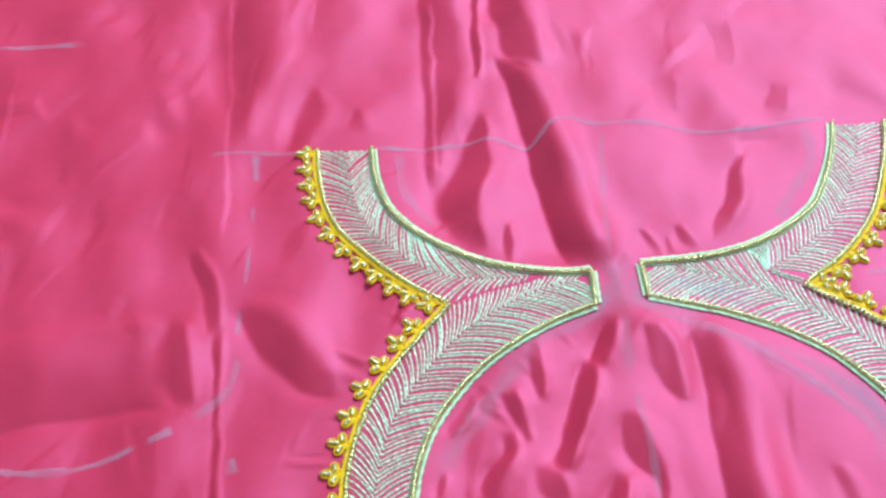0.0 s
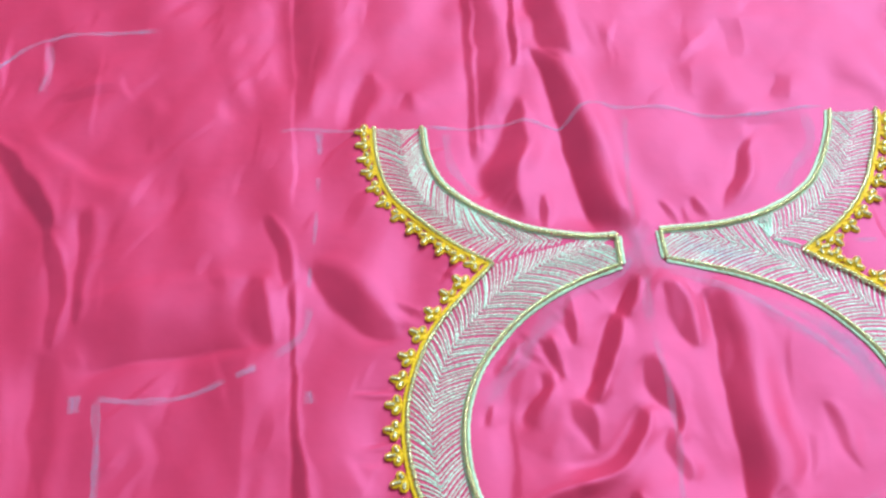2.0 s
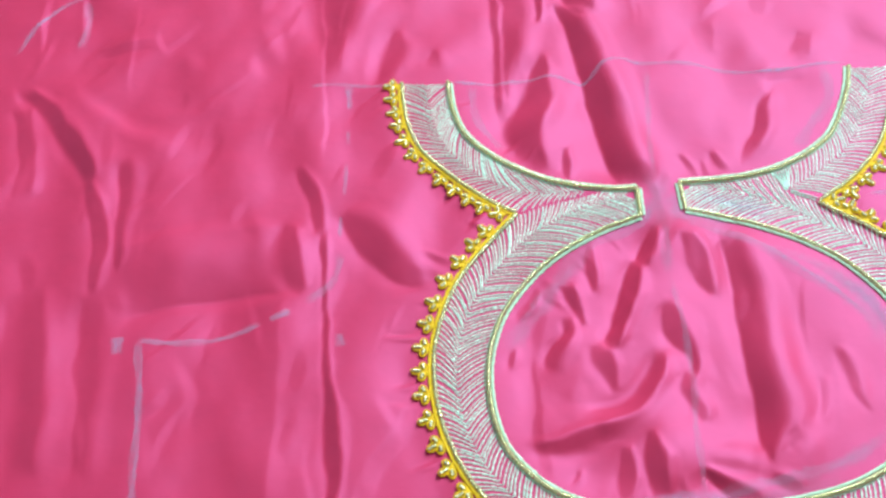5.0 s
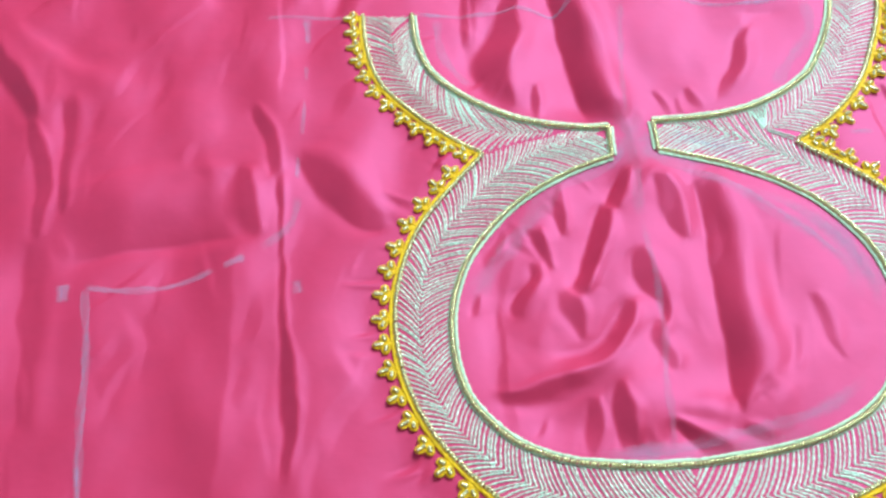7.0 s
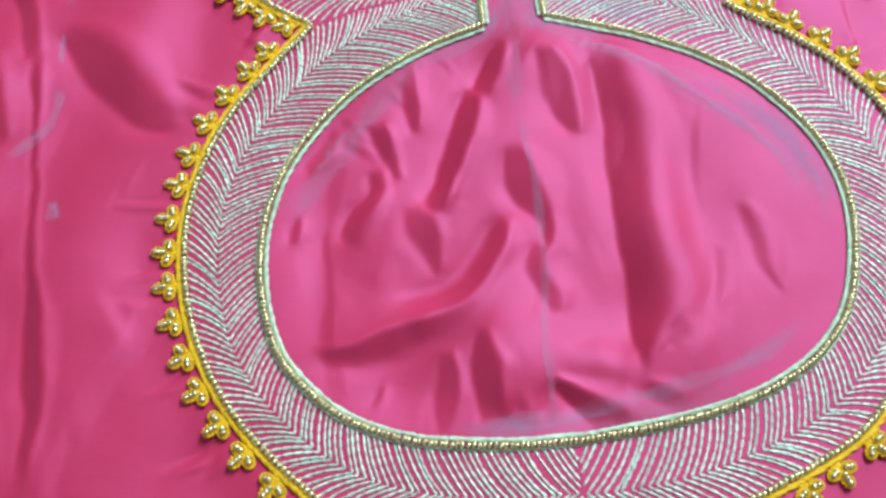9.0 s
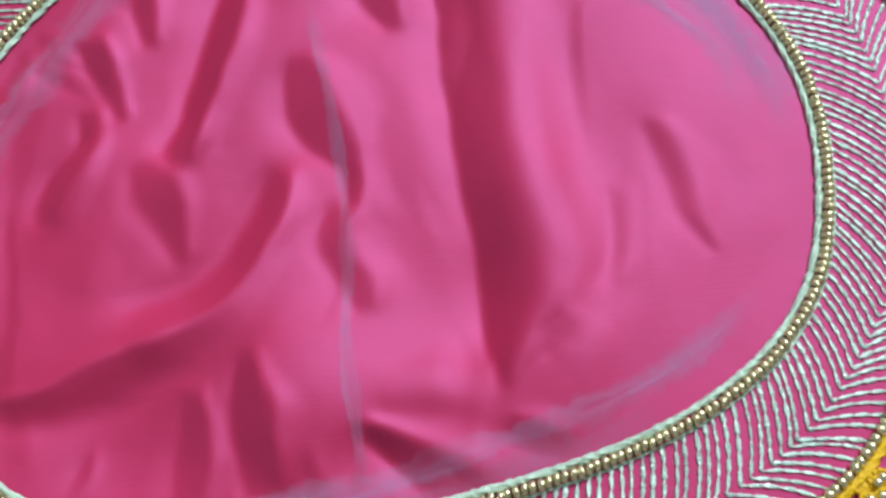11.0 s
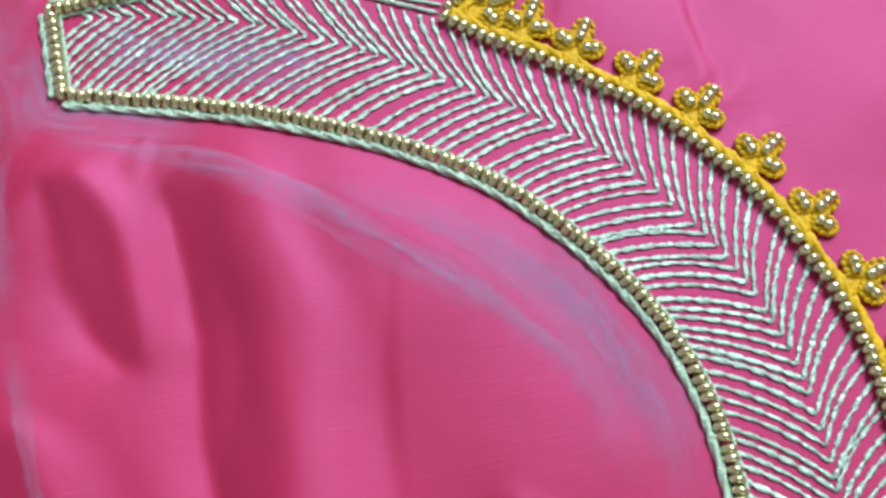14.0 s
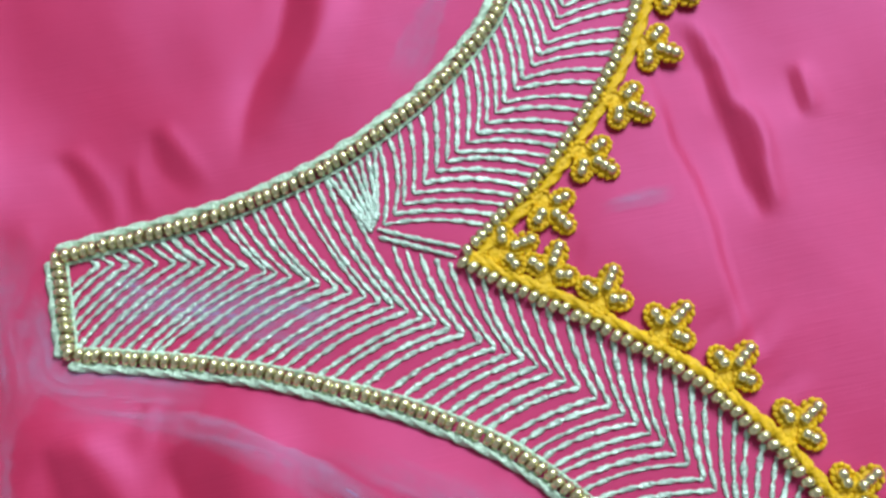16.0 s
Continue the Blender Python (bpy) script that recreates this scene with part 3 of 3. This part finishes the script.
def rope(line, wide, high, period, lobes=2, deep=.28, step=.04, sides=8, seed=0, ragged=.06, pinch=0.0):
    """Vertices and faces of a twisted thread laid along a line on the cloth, in metres."""
    rng = np.random.default_rng(seed)
    p = even(np.asarray(line, float), step)
    n = len(p)
    t = np.gradient(p, axis=0)
    t /= np.linalg.norm(t, axis=1)[:, None] + 1e-9
    nrm = np.stack([-t[:, 1], t[:, 0]], 1)
    slow = np.interp(np.arange(n), np.arange(0, n + 8, 4), rng.normal(0, ragged, len(np.arange(0, n + 8, 4))))
    s = np.arange(n) * step * (1 + .1 * slow) + rng.uniform(0, period)
    close = np.ones(n)
    close[0] = close[-1] = .35
    th = 6.2832 * np.arange(sides) / sides
    r = (1 - deep / 2 + deep / 2 * np.cos(lobes * th[None, :] - 6.2832 * s[:, None] / period)) * (close * (1 + slow) * (1 - pinch * (.5 + .5 * np.cos(12.5664 * s / period)) ** 2))[:, None]
    off = wide / 2 * r * np.cos(th)
    xy = p[:, None, :] + nrm[:, None, :] * (off + .12 * wide * slow[:, None])[..., None]
    z = lift(p)[:, None] + high * .42 + high / 2 * r * np.sin(th)
    verts = np.concatenate([xy / 100, z[..., None] / 100 - DROP], -1).reshape(-1, 3).tolist()
    faces = [(i * sides + k, i * sides + (k + 1) % sides, (i + 1) * sides + (k + 1) % sides, (i + 1) * sides + k) for i in range(n - 1) for k in range(sides)]
    faces += [tuple(range(sides))[::-1], tuple((n - 1) * sides + k for k in range(sides))]
    return verts, faces


def bead_mesh(radius, half, name="bead"):
    """A drum-shaped seed bead with a drilled hole; its axis is x."""
    prof = [(-.6, .30), (-.95, .45), (-.82, .74), (-.42, .96), (0, 1.0), (.42, .96), (.82, .74), (.95, .45), (.6, .30)]
    n = 10
    v = [(half * a, radius * r * math.cos(6.2832 * k / n), radius * r * math.sin(6.2832 * k / n)) for a, r in prof for k in range(n)]
    f = [(i * n + k, i * n + (k + 1) % n, (i + 1) * n + (k + 1) % n, (i + 1) * n + k) for i in range(len(prof) - 1) for k in range(n)]
    return mesh(name, v, f, GOLD)


# ---- the room: unseen, added to hold the cloth, close the place and bounce light ----
tagged(box("floor", (-2, -2.2, -.12), (1.3, 2.0, -DROP - .0003), BOARD), "plain brown floor under the cloth", "floor", kind="structure")
tagged(box("ceiling", (-2, -2.2, 2.6), (1.3, 2.0, 2.7), PLASTER), "unseen plain pale ceiling", "ceiling", kind="structure")
tagged(box("wall_north", (-2, 2.0, -.12), (1.3, 2.1, 2.7), PLASTER), "unseen plain pale plaster wall", "wall", kind="structure")
tagged(box("wall_south", (-2, -2.3, -.12), (1.3, -2.2, 2.7), PLASTER), "unseen plain pale plaster wall", "wall", kind="structure")
tagged(box("wall_west", (-2.1, -2.3, -.12), (-2, 2.1, 2.7), PLASTER), "unseen plain pale plaster wall", "wall", kind="structure")


def east_wall():
    """The unseen wall with the assumed window's opening through it."""
    bm = bmesh.new()
    for lo, hi in (((1.3, -2.3, -.12), (1.45, 2.1, 1.3)), ((1.3, -2.3, 2.4), (1.45, 2.1, 2.7)), ((1.3, -2.3, 1.3), (1.45, .6, 2.4)), ((1.3, 1.95, 1.3), (1.45, 2.1, 2.4))):
        made = bmesh.ops.create_cube(bm, size=1)["verts"]
        for v in made:
            v.co = [(a + b) / 2 + c * (b - a) for a, b, c in zip(lo, hi, v.co)]
    me = bpy.data.meshes.new("wall_east")
    bm.to_mesh(me)
    bm.free()
    me.materials.append(PLASTER)
    return new("wall_east", me)


tagged(east_wall(), "unseen plain plaster wall with an assumed window opening", "wall", kind="structure")


# ---- the cloth ----
def cloth():
    verts = np.c_[gx.ravel() / 100, gy.ravel() / 100, HEIGHT.ravel() / 100 - DROP]
    a = (np.arange(NX - 1)[None, :] + NX * np.arange(NY - 1)[:, None]).ravel()
    return new("blouse_cloth", mesh("blouse_cloth", verts, np.c_[a, a + 1, a + NX + 1, a + NX], SILK))


CLOTH = tagged(cloth(), "wrinkled bright pink silk blouse cloth laid out flat", "cloth")


def chalk(points, width, strength, fade=.12):
    """A rubbed chalk stroke on the cloth: a thin skin a hair above it."""
    line = spline(points, .12)
    n, m = 7, len(line)
    verts, faces, cover = [], [], []
    rng = np.random.default_rng(len(line))
    wobble = 1 + .22 * np.sin(np.arange(m) * .37 + rng.uniform(0, 6)) + .12 * rng.normal(size=m)
    for k in range(n):
        v = k / (n - 1) * 2 - 1
        p = aside(line, 1.0) - line
        q = line + p * (v * width / 2 * wobble)[:, None]
        z = lift(q) + .022
        verts.extend(np.c_[q / 100, z / 100 - DROP].tolist())
        along = np.linspace(0, 1, m)
        cover.extend((strength * (1 - v * v) ** .7 * smooth(0, fade, along) * smooth(0, fade, 1 - along)).tolist())
    faces = [(k * m + i, k * m + i + 1, (k + 1) * m + i + 1, (k + 1) * m + i) for k in range(n - 1) for i in range(m - 1)]
    me = mesh("chalk_line", verts, faces, CHALK)
    uv, flow = me.uv_layers.new(name="UVMap"), me.uv_layers.new(name="flow")
    for loop in me.loops:
        i, k = loop.vertex_index % m, loop.vertex_index // m
        uv.data[loop.index].uv = (i / m, cover[loop.vertex_index])
        flow.data[loop.index].uv = (i * .12 + line[0, 0], (k / (n - 1) - .5) * width + line[0, 1])
    return part("chalk_line", me, CLOTH, "faint blue tailor's chalk mark")


chalk([(-14.9, 7.5), (-13.2, 7.6), (-11.2, 7.4)], 0.22, 0.32)
chalk([(-8.6, 7.5), (-6.6, 7.4), (-4.9, 7.6), (-3.8, 7.5), (-2.7, 7.1), (-1.7, 7.9), (-.9, 8.2), (-.1, 7.9), (2.1, 7.8), (4.6, 7.2), (7.4, 7.5), (9.0, 7.7)], 0.24, 0.45, .04)
chalk([(-13.1, 7.5), (-13.0, 6.2)], 0.35, 0.4)
chalk([(-13.0, 4.9), (-13.0, 4.1)], 0.25, 0.32)
chalk([(-13.0, 3.1), (-13.0, 1.2)], 0.22, 0.3)
chalk([(-13.1, .2), (-13.1, -.8)], 0.22, 0.32)
chalk([(-13.0, -1.6), (-13.3, -2.9), (-14.3, -3.9)], 0.36, 0.35)
chalk([(-14.8, -4.25), (-15.6, -4.62)], 0.42, 0.49)
chalk([(-15.9, -4.7), (-17.5, -5.2), (-19.1, -5.4), (-20.6, -5.2)], 0.3, 0.43, .05)
chalk([(-12.9, -5.25), (-12.8, -5.9)], 0.55, 0.36)
chalk([(-20.6, -5.2), (-20.1, -7.7), (-19.9, -10.3), (-19.4, -14.5)], 0.34, 0.4, .05)
chalk([(-21.4, -5.0), (-21.3, -5.8)], 0.6, 0.42)
chalk([(-28.9, 10.2), (-28.1, 12.5), (-26.8, 14.0), (-24.7, 14.5), (-20.7, 14.5)], 0.32, 0.4)
chalk([(-26.2, 14.1), (-25.8, 12.3), (-25.9, 10.6)], 0.45, 0.27)
chalk([(-.3, -3.2), (-.1, -5.8), (-.1, -8.0), (-.3, -9.7), (-.3, -11.0), (-.3, -12.2)], 0.26, 0.3)
chalk([(.1, 7.6), (-.3, 3.0), (-.3, 1.4)], 0.3, 0.22)
chalk([(-.2, 2.0), (-.25, .4), (-.4, -1.4)], 1.2, 0.28, .4)
chalk([(-.2, -.6), (-.4, -3.4)], 0.5, 0.22, .3)
chalk([(.2, -.75), (2.7, -1.65), (4.6, -3.15), (6.2, -4.8), (7.0, -6.1)], 0.32, 0.36, .2)
chalk([(1.0, -1.15), (2.7, -1.85), (4.5, -3.4), (6.0, -4.9)], 0.3, 0.2, .3)
chalk([(3.4, -1.8), (5.2, -3.1), (6.6, -4.6), (7.3, -6.3)], 0.28, 0.24, .3)
chalk([(4.2, -2.1), (5.9, -3.4), (6.9, -4.7), (7.5, -6.6)], 0.4, 0.2, .3)
chalk([(4.8, -3.0), (6.5, -4.6), (7.4, -7.2)], 1.2, 0.24, .4)
chalk([(5.4, -2.7), (6.8, -4.2), (7.45, -5.8), (7.5, -7.6)], .7, 0.26, .3)
chalk([(.95, .5), (2.1, .3), (3.4, -.15), (4.4, -.7)], 1.0, 0.42, .2)
chalk([(.35, 1.0), (.38, .2), (.5, -.45), (1.4, -.72), (2.6, -1.1)], .62, 0.36, .25)
chalk([(-.75, .9), (-.8, -.2), (-1.2, -.75), (-2.6, -1.35), (-3.9, -2.1)], .5, 0.30, .25)
chalk([(-2.9, -12.2), (-.4, -12.05), (1.6, -11.7), (2.7, -11.55), (4.7, -10.9), (6.5, -9.8)], 0.5, 0.31, .15)
chalk([(-3.3, -12.2), (-.4, -12.3), (2.5, -12.05), (4.7, -11.5)], 0.6, 0.22, .2)
chalk([(-3.1, -1.5), (-4.5, -3.2), (-5.7, -4.8), (-6.8, -6.4)], 0.8, 0.22, .2)
chalk([(-7.6, 7.3), (-7.4, 5.2), (-6.3, 3.5)], 0.45, 0.28)
chalk([(7.8, 7.5), (7.7, 5.7), (6.6, 4.1), (5.7, 2.7)], 0.5, 0.28)
chalk([(8.0, .3), (9.1, .35)], 0.25, 0.3, .3)


# ---- the needlework ----
def reach(p, d, walls):
    """How far it is from p along d to the nearest of the walls (polylines)."""
    best = 4.0
    for w in walls:
        a, e = w[:-1], np.diff(w, axis=0)
        det = d[0] * e[:, 1] - d[1] * e[:, 0]
        det = np.where(np.abs(det) < 1e-9, 1e-9, det)
        q = a - p
        t = (q[:, 0] * e[:, 1] - q[:, 1] * e[:, 0]) / det
        u = (q[:, 0] * d[1] - q[:, 1] * d[0]) / det
        ok = (t > .04) & (u >= -.001) & (u <= 1.001)
        if ok.any():
            best = min(best, float(t[ok].min()))
    return best


def chevrons(spine, walls, thing, pitch, outer, inner, hand, keep, seed, soon=(0, 0), wide=.1):
    """Herringbone of twisted silver thread: from each bend on the spine two legs trail back to the band's edges.
    outer, inner: the legs' angles from the spine in degrees; hand: the side of the outer edge."""
    line = even(spine, .05)
    run = np.gradient(line, axis=0)
    run /= np.linalg.norm(run, axis=1)[:, None]
    rng = np.random.default_rng(seed)
    s = .12
    while s < .05 * (len(line) - 1):
        k = int(s / .05)
        back = -run[max(0, k - 12) : k + 13].mean(0)
        back /= np.linalg.norm(back)
        verts, faces = [], []
        first = max(0.0, 1 - s / 8.0)
        for angle, start, turn in ((outer, soon[0], -hand), (inner, soon[1], hand)):
            g = radians(angle + start * first + rng.normal(0, .35)) * turn
            d = np.array([back[0] * math.cos(g) - back[1] * math.sin(g), back[0] * math.sin(g) + back[1] * math.cos(g)])
            far = reach(line[k], d, walls) - .06
            if far < .12 or far > 3.7:
                continue
            v = np.linspace(0, 1, 14)[:, None]
            bend = np.array([-d[1], d[0]]) * -turn * far * (.05 + rng.normal(0, .012))
            leg = line[k] + d * far * v + bend * (4 * v * (1 - v))
            leg = leg[keep(leg)]
            if len(leg) < 3:
                continue
            a, f = rope(leg, wide * rng.uniform(.85, 1.12), .04, .25, seed=int(rng.integers(1e6)), deep=.6, ragged=.14, sides=8, pinch=.36, step=.036)
            faces.extend([tuple(q + len(verts) for q in c) for c in f])
            verts.extend(a)
        if verts:
            part("chevron_stitch", mesh("chevron_stitch", verts, faces, ZARI), thing)
        s += pitch * rng.uniform(.91, 1.09)


def stitch(thing, p, q, seed):
    """One straight stitch of the silver thread."""
    rng = np.random.default_rng(seed)
    p, q = np.array(p, float), np.array(q, float)
    v, f = rope(np.array([p, (p + q) / 2 + rng.normal(0, .012, 2), q]), .095, .062, .30, seed=seed, deep=.4, ragged=.1, sides=7, pinch=.38, step=.036)
    part("corner_stitch", mesh("corner_stitch", v, f, ZARI), thing)


def cord(name, line, thing, mat, wide, high, period, seed, label):
    v, f = rope(line, wide, high, period, lobes=3, deep=.5, sides=12, seed=seed, pinch=.08, ragged=.09)
    return part(name, mesh(name, v, f, mat), thing, label)


def empty(name, label, category, group=""):
    return tagged(new(name), label, category, group)


def beads(line, pitch, bead, label, up=.078):
    """A row of beads threaded along a line, each an object of its own."""
    row = empty("bead_row", label, "bead trim", "gold bead rows")
    p = even(line, pitch)
    t = np.gradient(p, axis=0)
    z = lift(p)
    rng = np.random.default_rng(len(p))
    for q, d, h in zip(p, t, z):
        ob = part("bead", bead, row)
        r = rng.normal(0, 1, 4)
        ob.location = ((q[0] + .008 * r[0]) / 100, (q[1] + .008 * r[1]) / 100, (h + up) / 100 - DROP)
        ob.rotation_euler = (r[3], .06 * r[2], math.atan2(d[1], d[0]) - .26 + .10 * r[2])
    return row


def petal_mesh(long, wide):
    """A yellow thread loop: a padded middle inside a ring of small stitches."""
    verts, faces = [], []
    n = 16
    for r, z in ((0, .052), (.55, .050), (.8, .035)):
        for k in range(n):
            a = 6.2832 * k / n
            verts.append(((long / 2 + r * long / 2 * math.cos(a)) / 100, r * wide / 2 * math.sin(a) / 100, z / 100))
    faces += [(i * n + k, i * n + (k + 1) % n, (i + 1) * n + (k + 1) % n, (i + 1) * n + k) for i in range(2) for k in range(n)]
    m = 11
    for k in range(m):
        a = 6.2832 * (k + .5) / m
        c = np.array([long / 2 + .92 * long / 2 * math.cos(a), .92 * wide / 2 * math.sin(a)])
        t = np.array([-long * math.sin(a), wide * math.cos(a)])
        t /= np.linalg.norm(t)
        ang = math.atan2(t[1], t[0]) + .35
        t, nn = np.array([math.cos(ang), math.sin(ang)]), np.array([-math.sin(ang), math.cos(ang)])
        v = STITCH_V
        xy = c + np.outer(v[:, 0] * .115, t) + np.outer(v[:, 1] * .036, nn)
        base = len(verts)
        verts.extend(np.c_[xy / 100, (.045 + v[:, 2] * .04) / 100].tolist())
        faces.extend([tuple(base + q for q in f) for f in STITCH_F])
    return mesh("petal", verts, faces, YELLOW)


BEAD = bead_mesh(.00106, .00059)
BEAD_WIDE = bead_mesh(.00098, .00067)
BEAD_SMALL = bead_mesh(.00074, .00068)
PETAL_MID, PETAL_SIDE = petal_mesh(.43, .30), petal_mesh(.35, .28)


def flower():
    """One motif, growing along +x from the yellow cord: three petals with two, three and two beads."""
    f = empty("flower_motif", "yellow thread trefoil sewn with small gold beads", "flower motif", "flower motifs along the outer edge")
    root = part("stem", PETAL_SIDE, f, "yellow thread stem")
    root.location = (-.0026, 0, .0001)
    for turn, off, me, count in ((0, .08, PETAL_MID, 3), (72, .05, PETAL_SIDE, 2), (-72, .05, PETAL_SIDE, 2)):
        a = radians(turn)
        ob = part("petal", me, f, "yellow thread loop")
        ob.location = (off * math.cos(a) / 100, off * math.sin(a) / 100, .0002)
        ob.rotation_euler = (0, 0, a)
        for k in range(count):
            d = off + .10 + .112 * k
            b = part("bead", BEAD_SMALL, f)
            b.location = (d * math.cos(a) / 100, d * math.sin(a) / 100, .00115)
            b.rotation_euler = (k * .7, 0, a + .12 * (k - 1))
    return f


first_flower = None


def flowers(line, side, first, pitch, last_pitch, seed):
    """Motifs along the outer side of a bead line, from `first` on, the spacing growing from pitch to last_pitch."""
    global first_flower
    p = even(line, .05)
    t = np.gradient(p, axis=0)
    t /= np.linalg.norm(t, axis=1)[:, None]
    rng = np.random.default_rng(seed)
    s, gap = first, pitch
    while s < .05 * (len(p) - 1):
        k = int(s / .05)
        out = np.array([-t[k, 1], t[k, 0]]) * side
        q = p[k] + out * .35
        m = pose(q[0] / 100, q[1] / 100, lift(q)[0] / 100 - DROP, 0, 0, math.degrees(math.atan2(out[1], out[0])) + rng.normal(0, 7))
        if first_flower is None:
            first_flower = flower()
            first_flower.matrix_world = m
        else:
            copy_thing(first_flower, m)
        s += gap + rng.normal(0, .03)
        gap = min(last_pitch, gap + .08)


TAB_SPINE = {
    "right": spline([(1.0, 1.05), (2.06, .86), (2.73, .68), (3.23, .52), (3.6, .36), (4.05, .13), (4.86, -.30), (5.27, -.59)]),
    "left": spline([(-1.5, .72), (-2.6, .5), (-3.6, .1), (-4.6, -.45), (-5.4, -.95)]),
}


def smoothed(line, n=9):
    """The line with its corners rounded."""
    pad = np.vstack([np.repeat(line[:1], n, 0), line, np.repeat(line[-1:], n, 0)])
    return np.stack([np.convolve(pad[:, c], np.ones(2 * n + 1) / (2 * n + 1), "valid") for c in (0, 1)], 1)


for name, (drop, wing), hole, rim, neck, side_wing, tab, sign in (
    ("right", BANDS["right"], HOLE_R, RIM_R, NECK_R, WING_R, TAB_R, 1),
    ("left", BANDS["left"], HOLE_L, RIM_L, NECK_L, WING_L, TAB_L, -1),
):
    band = empty("embroidered_band", "herringbone band of silver zari thread on pink silk", "embroidery", "halves of the neckline embroidery")
    other = BANDS["left" if sign > 0 else "right"][0]
    spine = np.vstack([TAB_SPINE[name], drop.mid[nearest(drop.mid, *TAB_SPINE[name][-1]) + 12 :], other.mid[::-1][1:40]])
    walls = [w[::4] for w in (HOLE_L, HOLE_R, RIM_L, RIM_R)] + [STEP_R[::2] if sign > 0 else STEP_L[::2], tab]
    chevrons(smoothed(spine), walls, band, .205 if sign > 0 else .185, 41, 57, sign, lambda q: sign * (q[:, 0] - .15) > (0 if q[:, 1].mean() < -11 else -9), 11 + sign, (-7, -13), wide=.098 if sign > 0 else .094)
    top = np.array([neck[-1], side_wing[-1]])
    wing_walls = [neck[::4], side_wing[::4], top] + ([] if sign > 0 else [STEP_L[seam_l:][::2]])
    wing_spine = spline([(-2.9, 1.0), (-4.2, .95), (-5.4, 1.05), (-6.6, 1.45), (-7.7, 2.35), (-8.75, 3.6), (-9.35, 5.2), (-9.6, 7.42)]) if sign < 0 else np.vstack([np.array([(4.85, .55)]), wing.mid[10:]])
    chevrons(smoothed(even(wing_spine, .05))[::-1] * 1.0, wing_walls, band, .21 if sign > 0 else .185, 50, 47, sign, lambda q: q[:, 1] > -9, 71 + sign, wide=.098 if sign > 0 else .09)
    if sign > 0:
        # the corner between wing and drop: a close-set wedge up to the neck, and two stitches to the notch
        for k in range(7):
            x = 4.50 + .115 * k
            edge = NECK_R[int(np.argmin(np.abs(NECK_R[:, 0] - x)))]
            stitch(band, (4.93 + .018 * k, .66 + .03 * k), (x, edge[1] - .15), 801 + k)
        stitch(band, (5.0, .70), (6.06, .20), 811)
        stitch(band, (5.0, .58), (5.98, .08), 812)
    for line, off, seed in ((hole, -sign * .15, 21), (neck, sign * .155, 22), (tab, -sign * .14, 23)):
        cord("edging_cord", aside(line, off), band, CORD, .145, .10, .34, seed, "pale mint twisted cord")
        cord("inner_edging", aside(line, -off * .72), band, CORD, .06, .06, .16, seed + 5, "thin pale thread line")
    for line, off, seed in ((rim, sign * .155, 31), (side_wing, -sign * .155, 32)):
        cord("yellow_cord", aside(line, off), band, YELLOW, .18, .11, .30, seed, "bright yellow twisted cord")
    for line, pitch, bead in ((hole, .128, BEAD), (neck, .130, BEAD), (tab[2:-2], .128, BEAD), (rim[1:], .148, BEAD_WIDE), (side_wing[3:], .140, BEAD_WIDE)):
        beads(line, pitch, bead, "row of small pale gold beads sewn on the band's edge")
    flowers(rim, sign, 1.2 if sign > 0 else 1.5, .78 if sign > 0 else .86, .99 if sign > 0 else .95, 41 + sign)
    flowers(side_wing, -sign, 1.35, .88 if sign > 0 else .76, .9 if sign > 0 else .8, 51 + sign)
    m = pose(.0660 if sign > 0 else -.0664, .0002, lift((6.6 * sign, 0))[0] / 100 - DROP, 0, 0, 8 if sign > 0 else 188)
    copy_thing(first_flower, m)
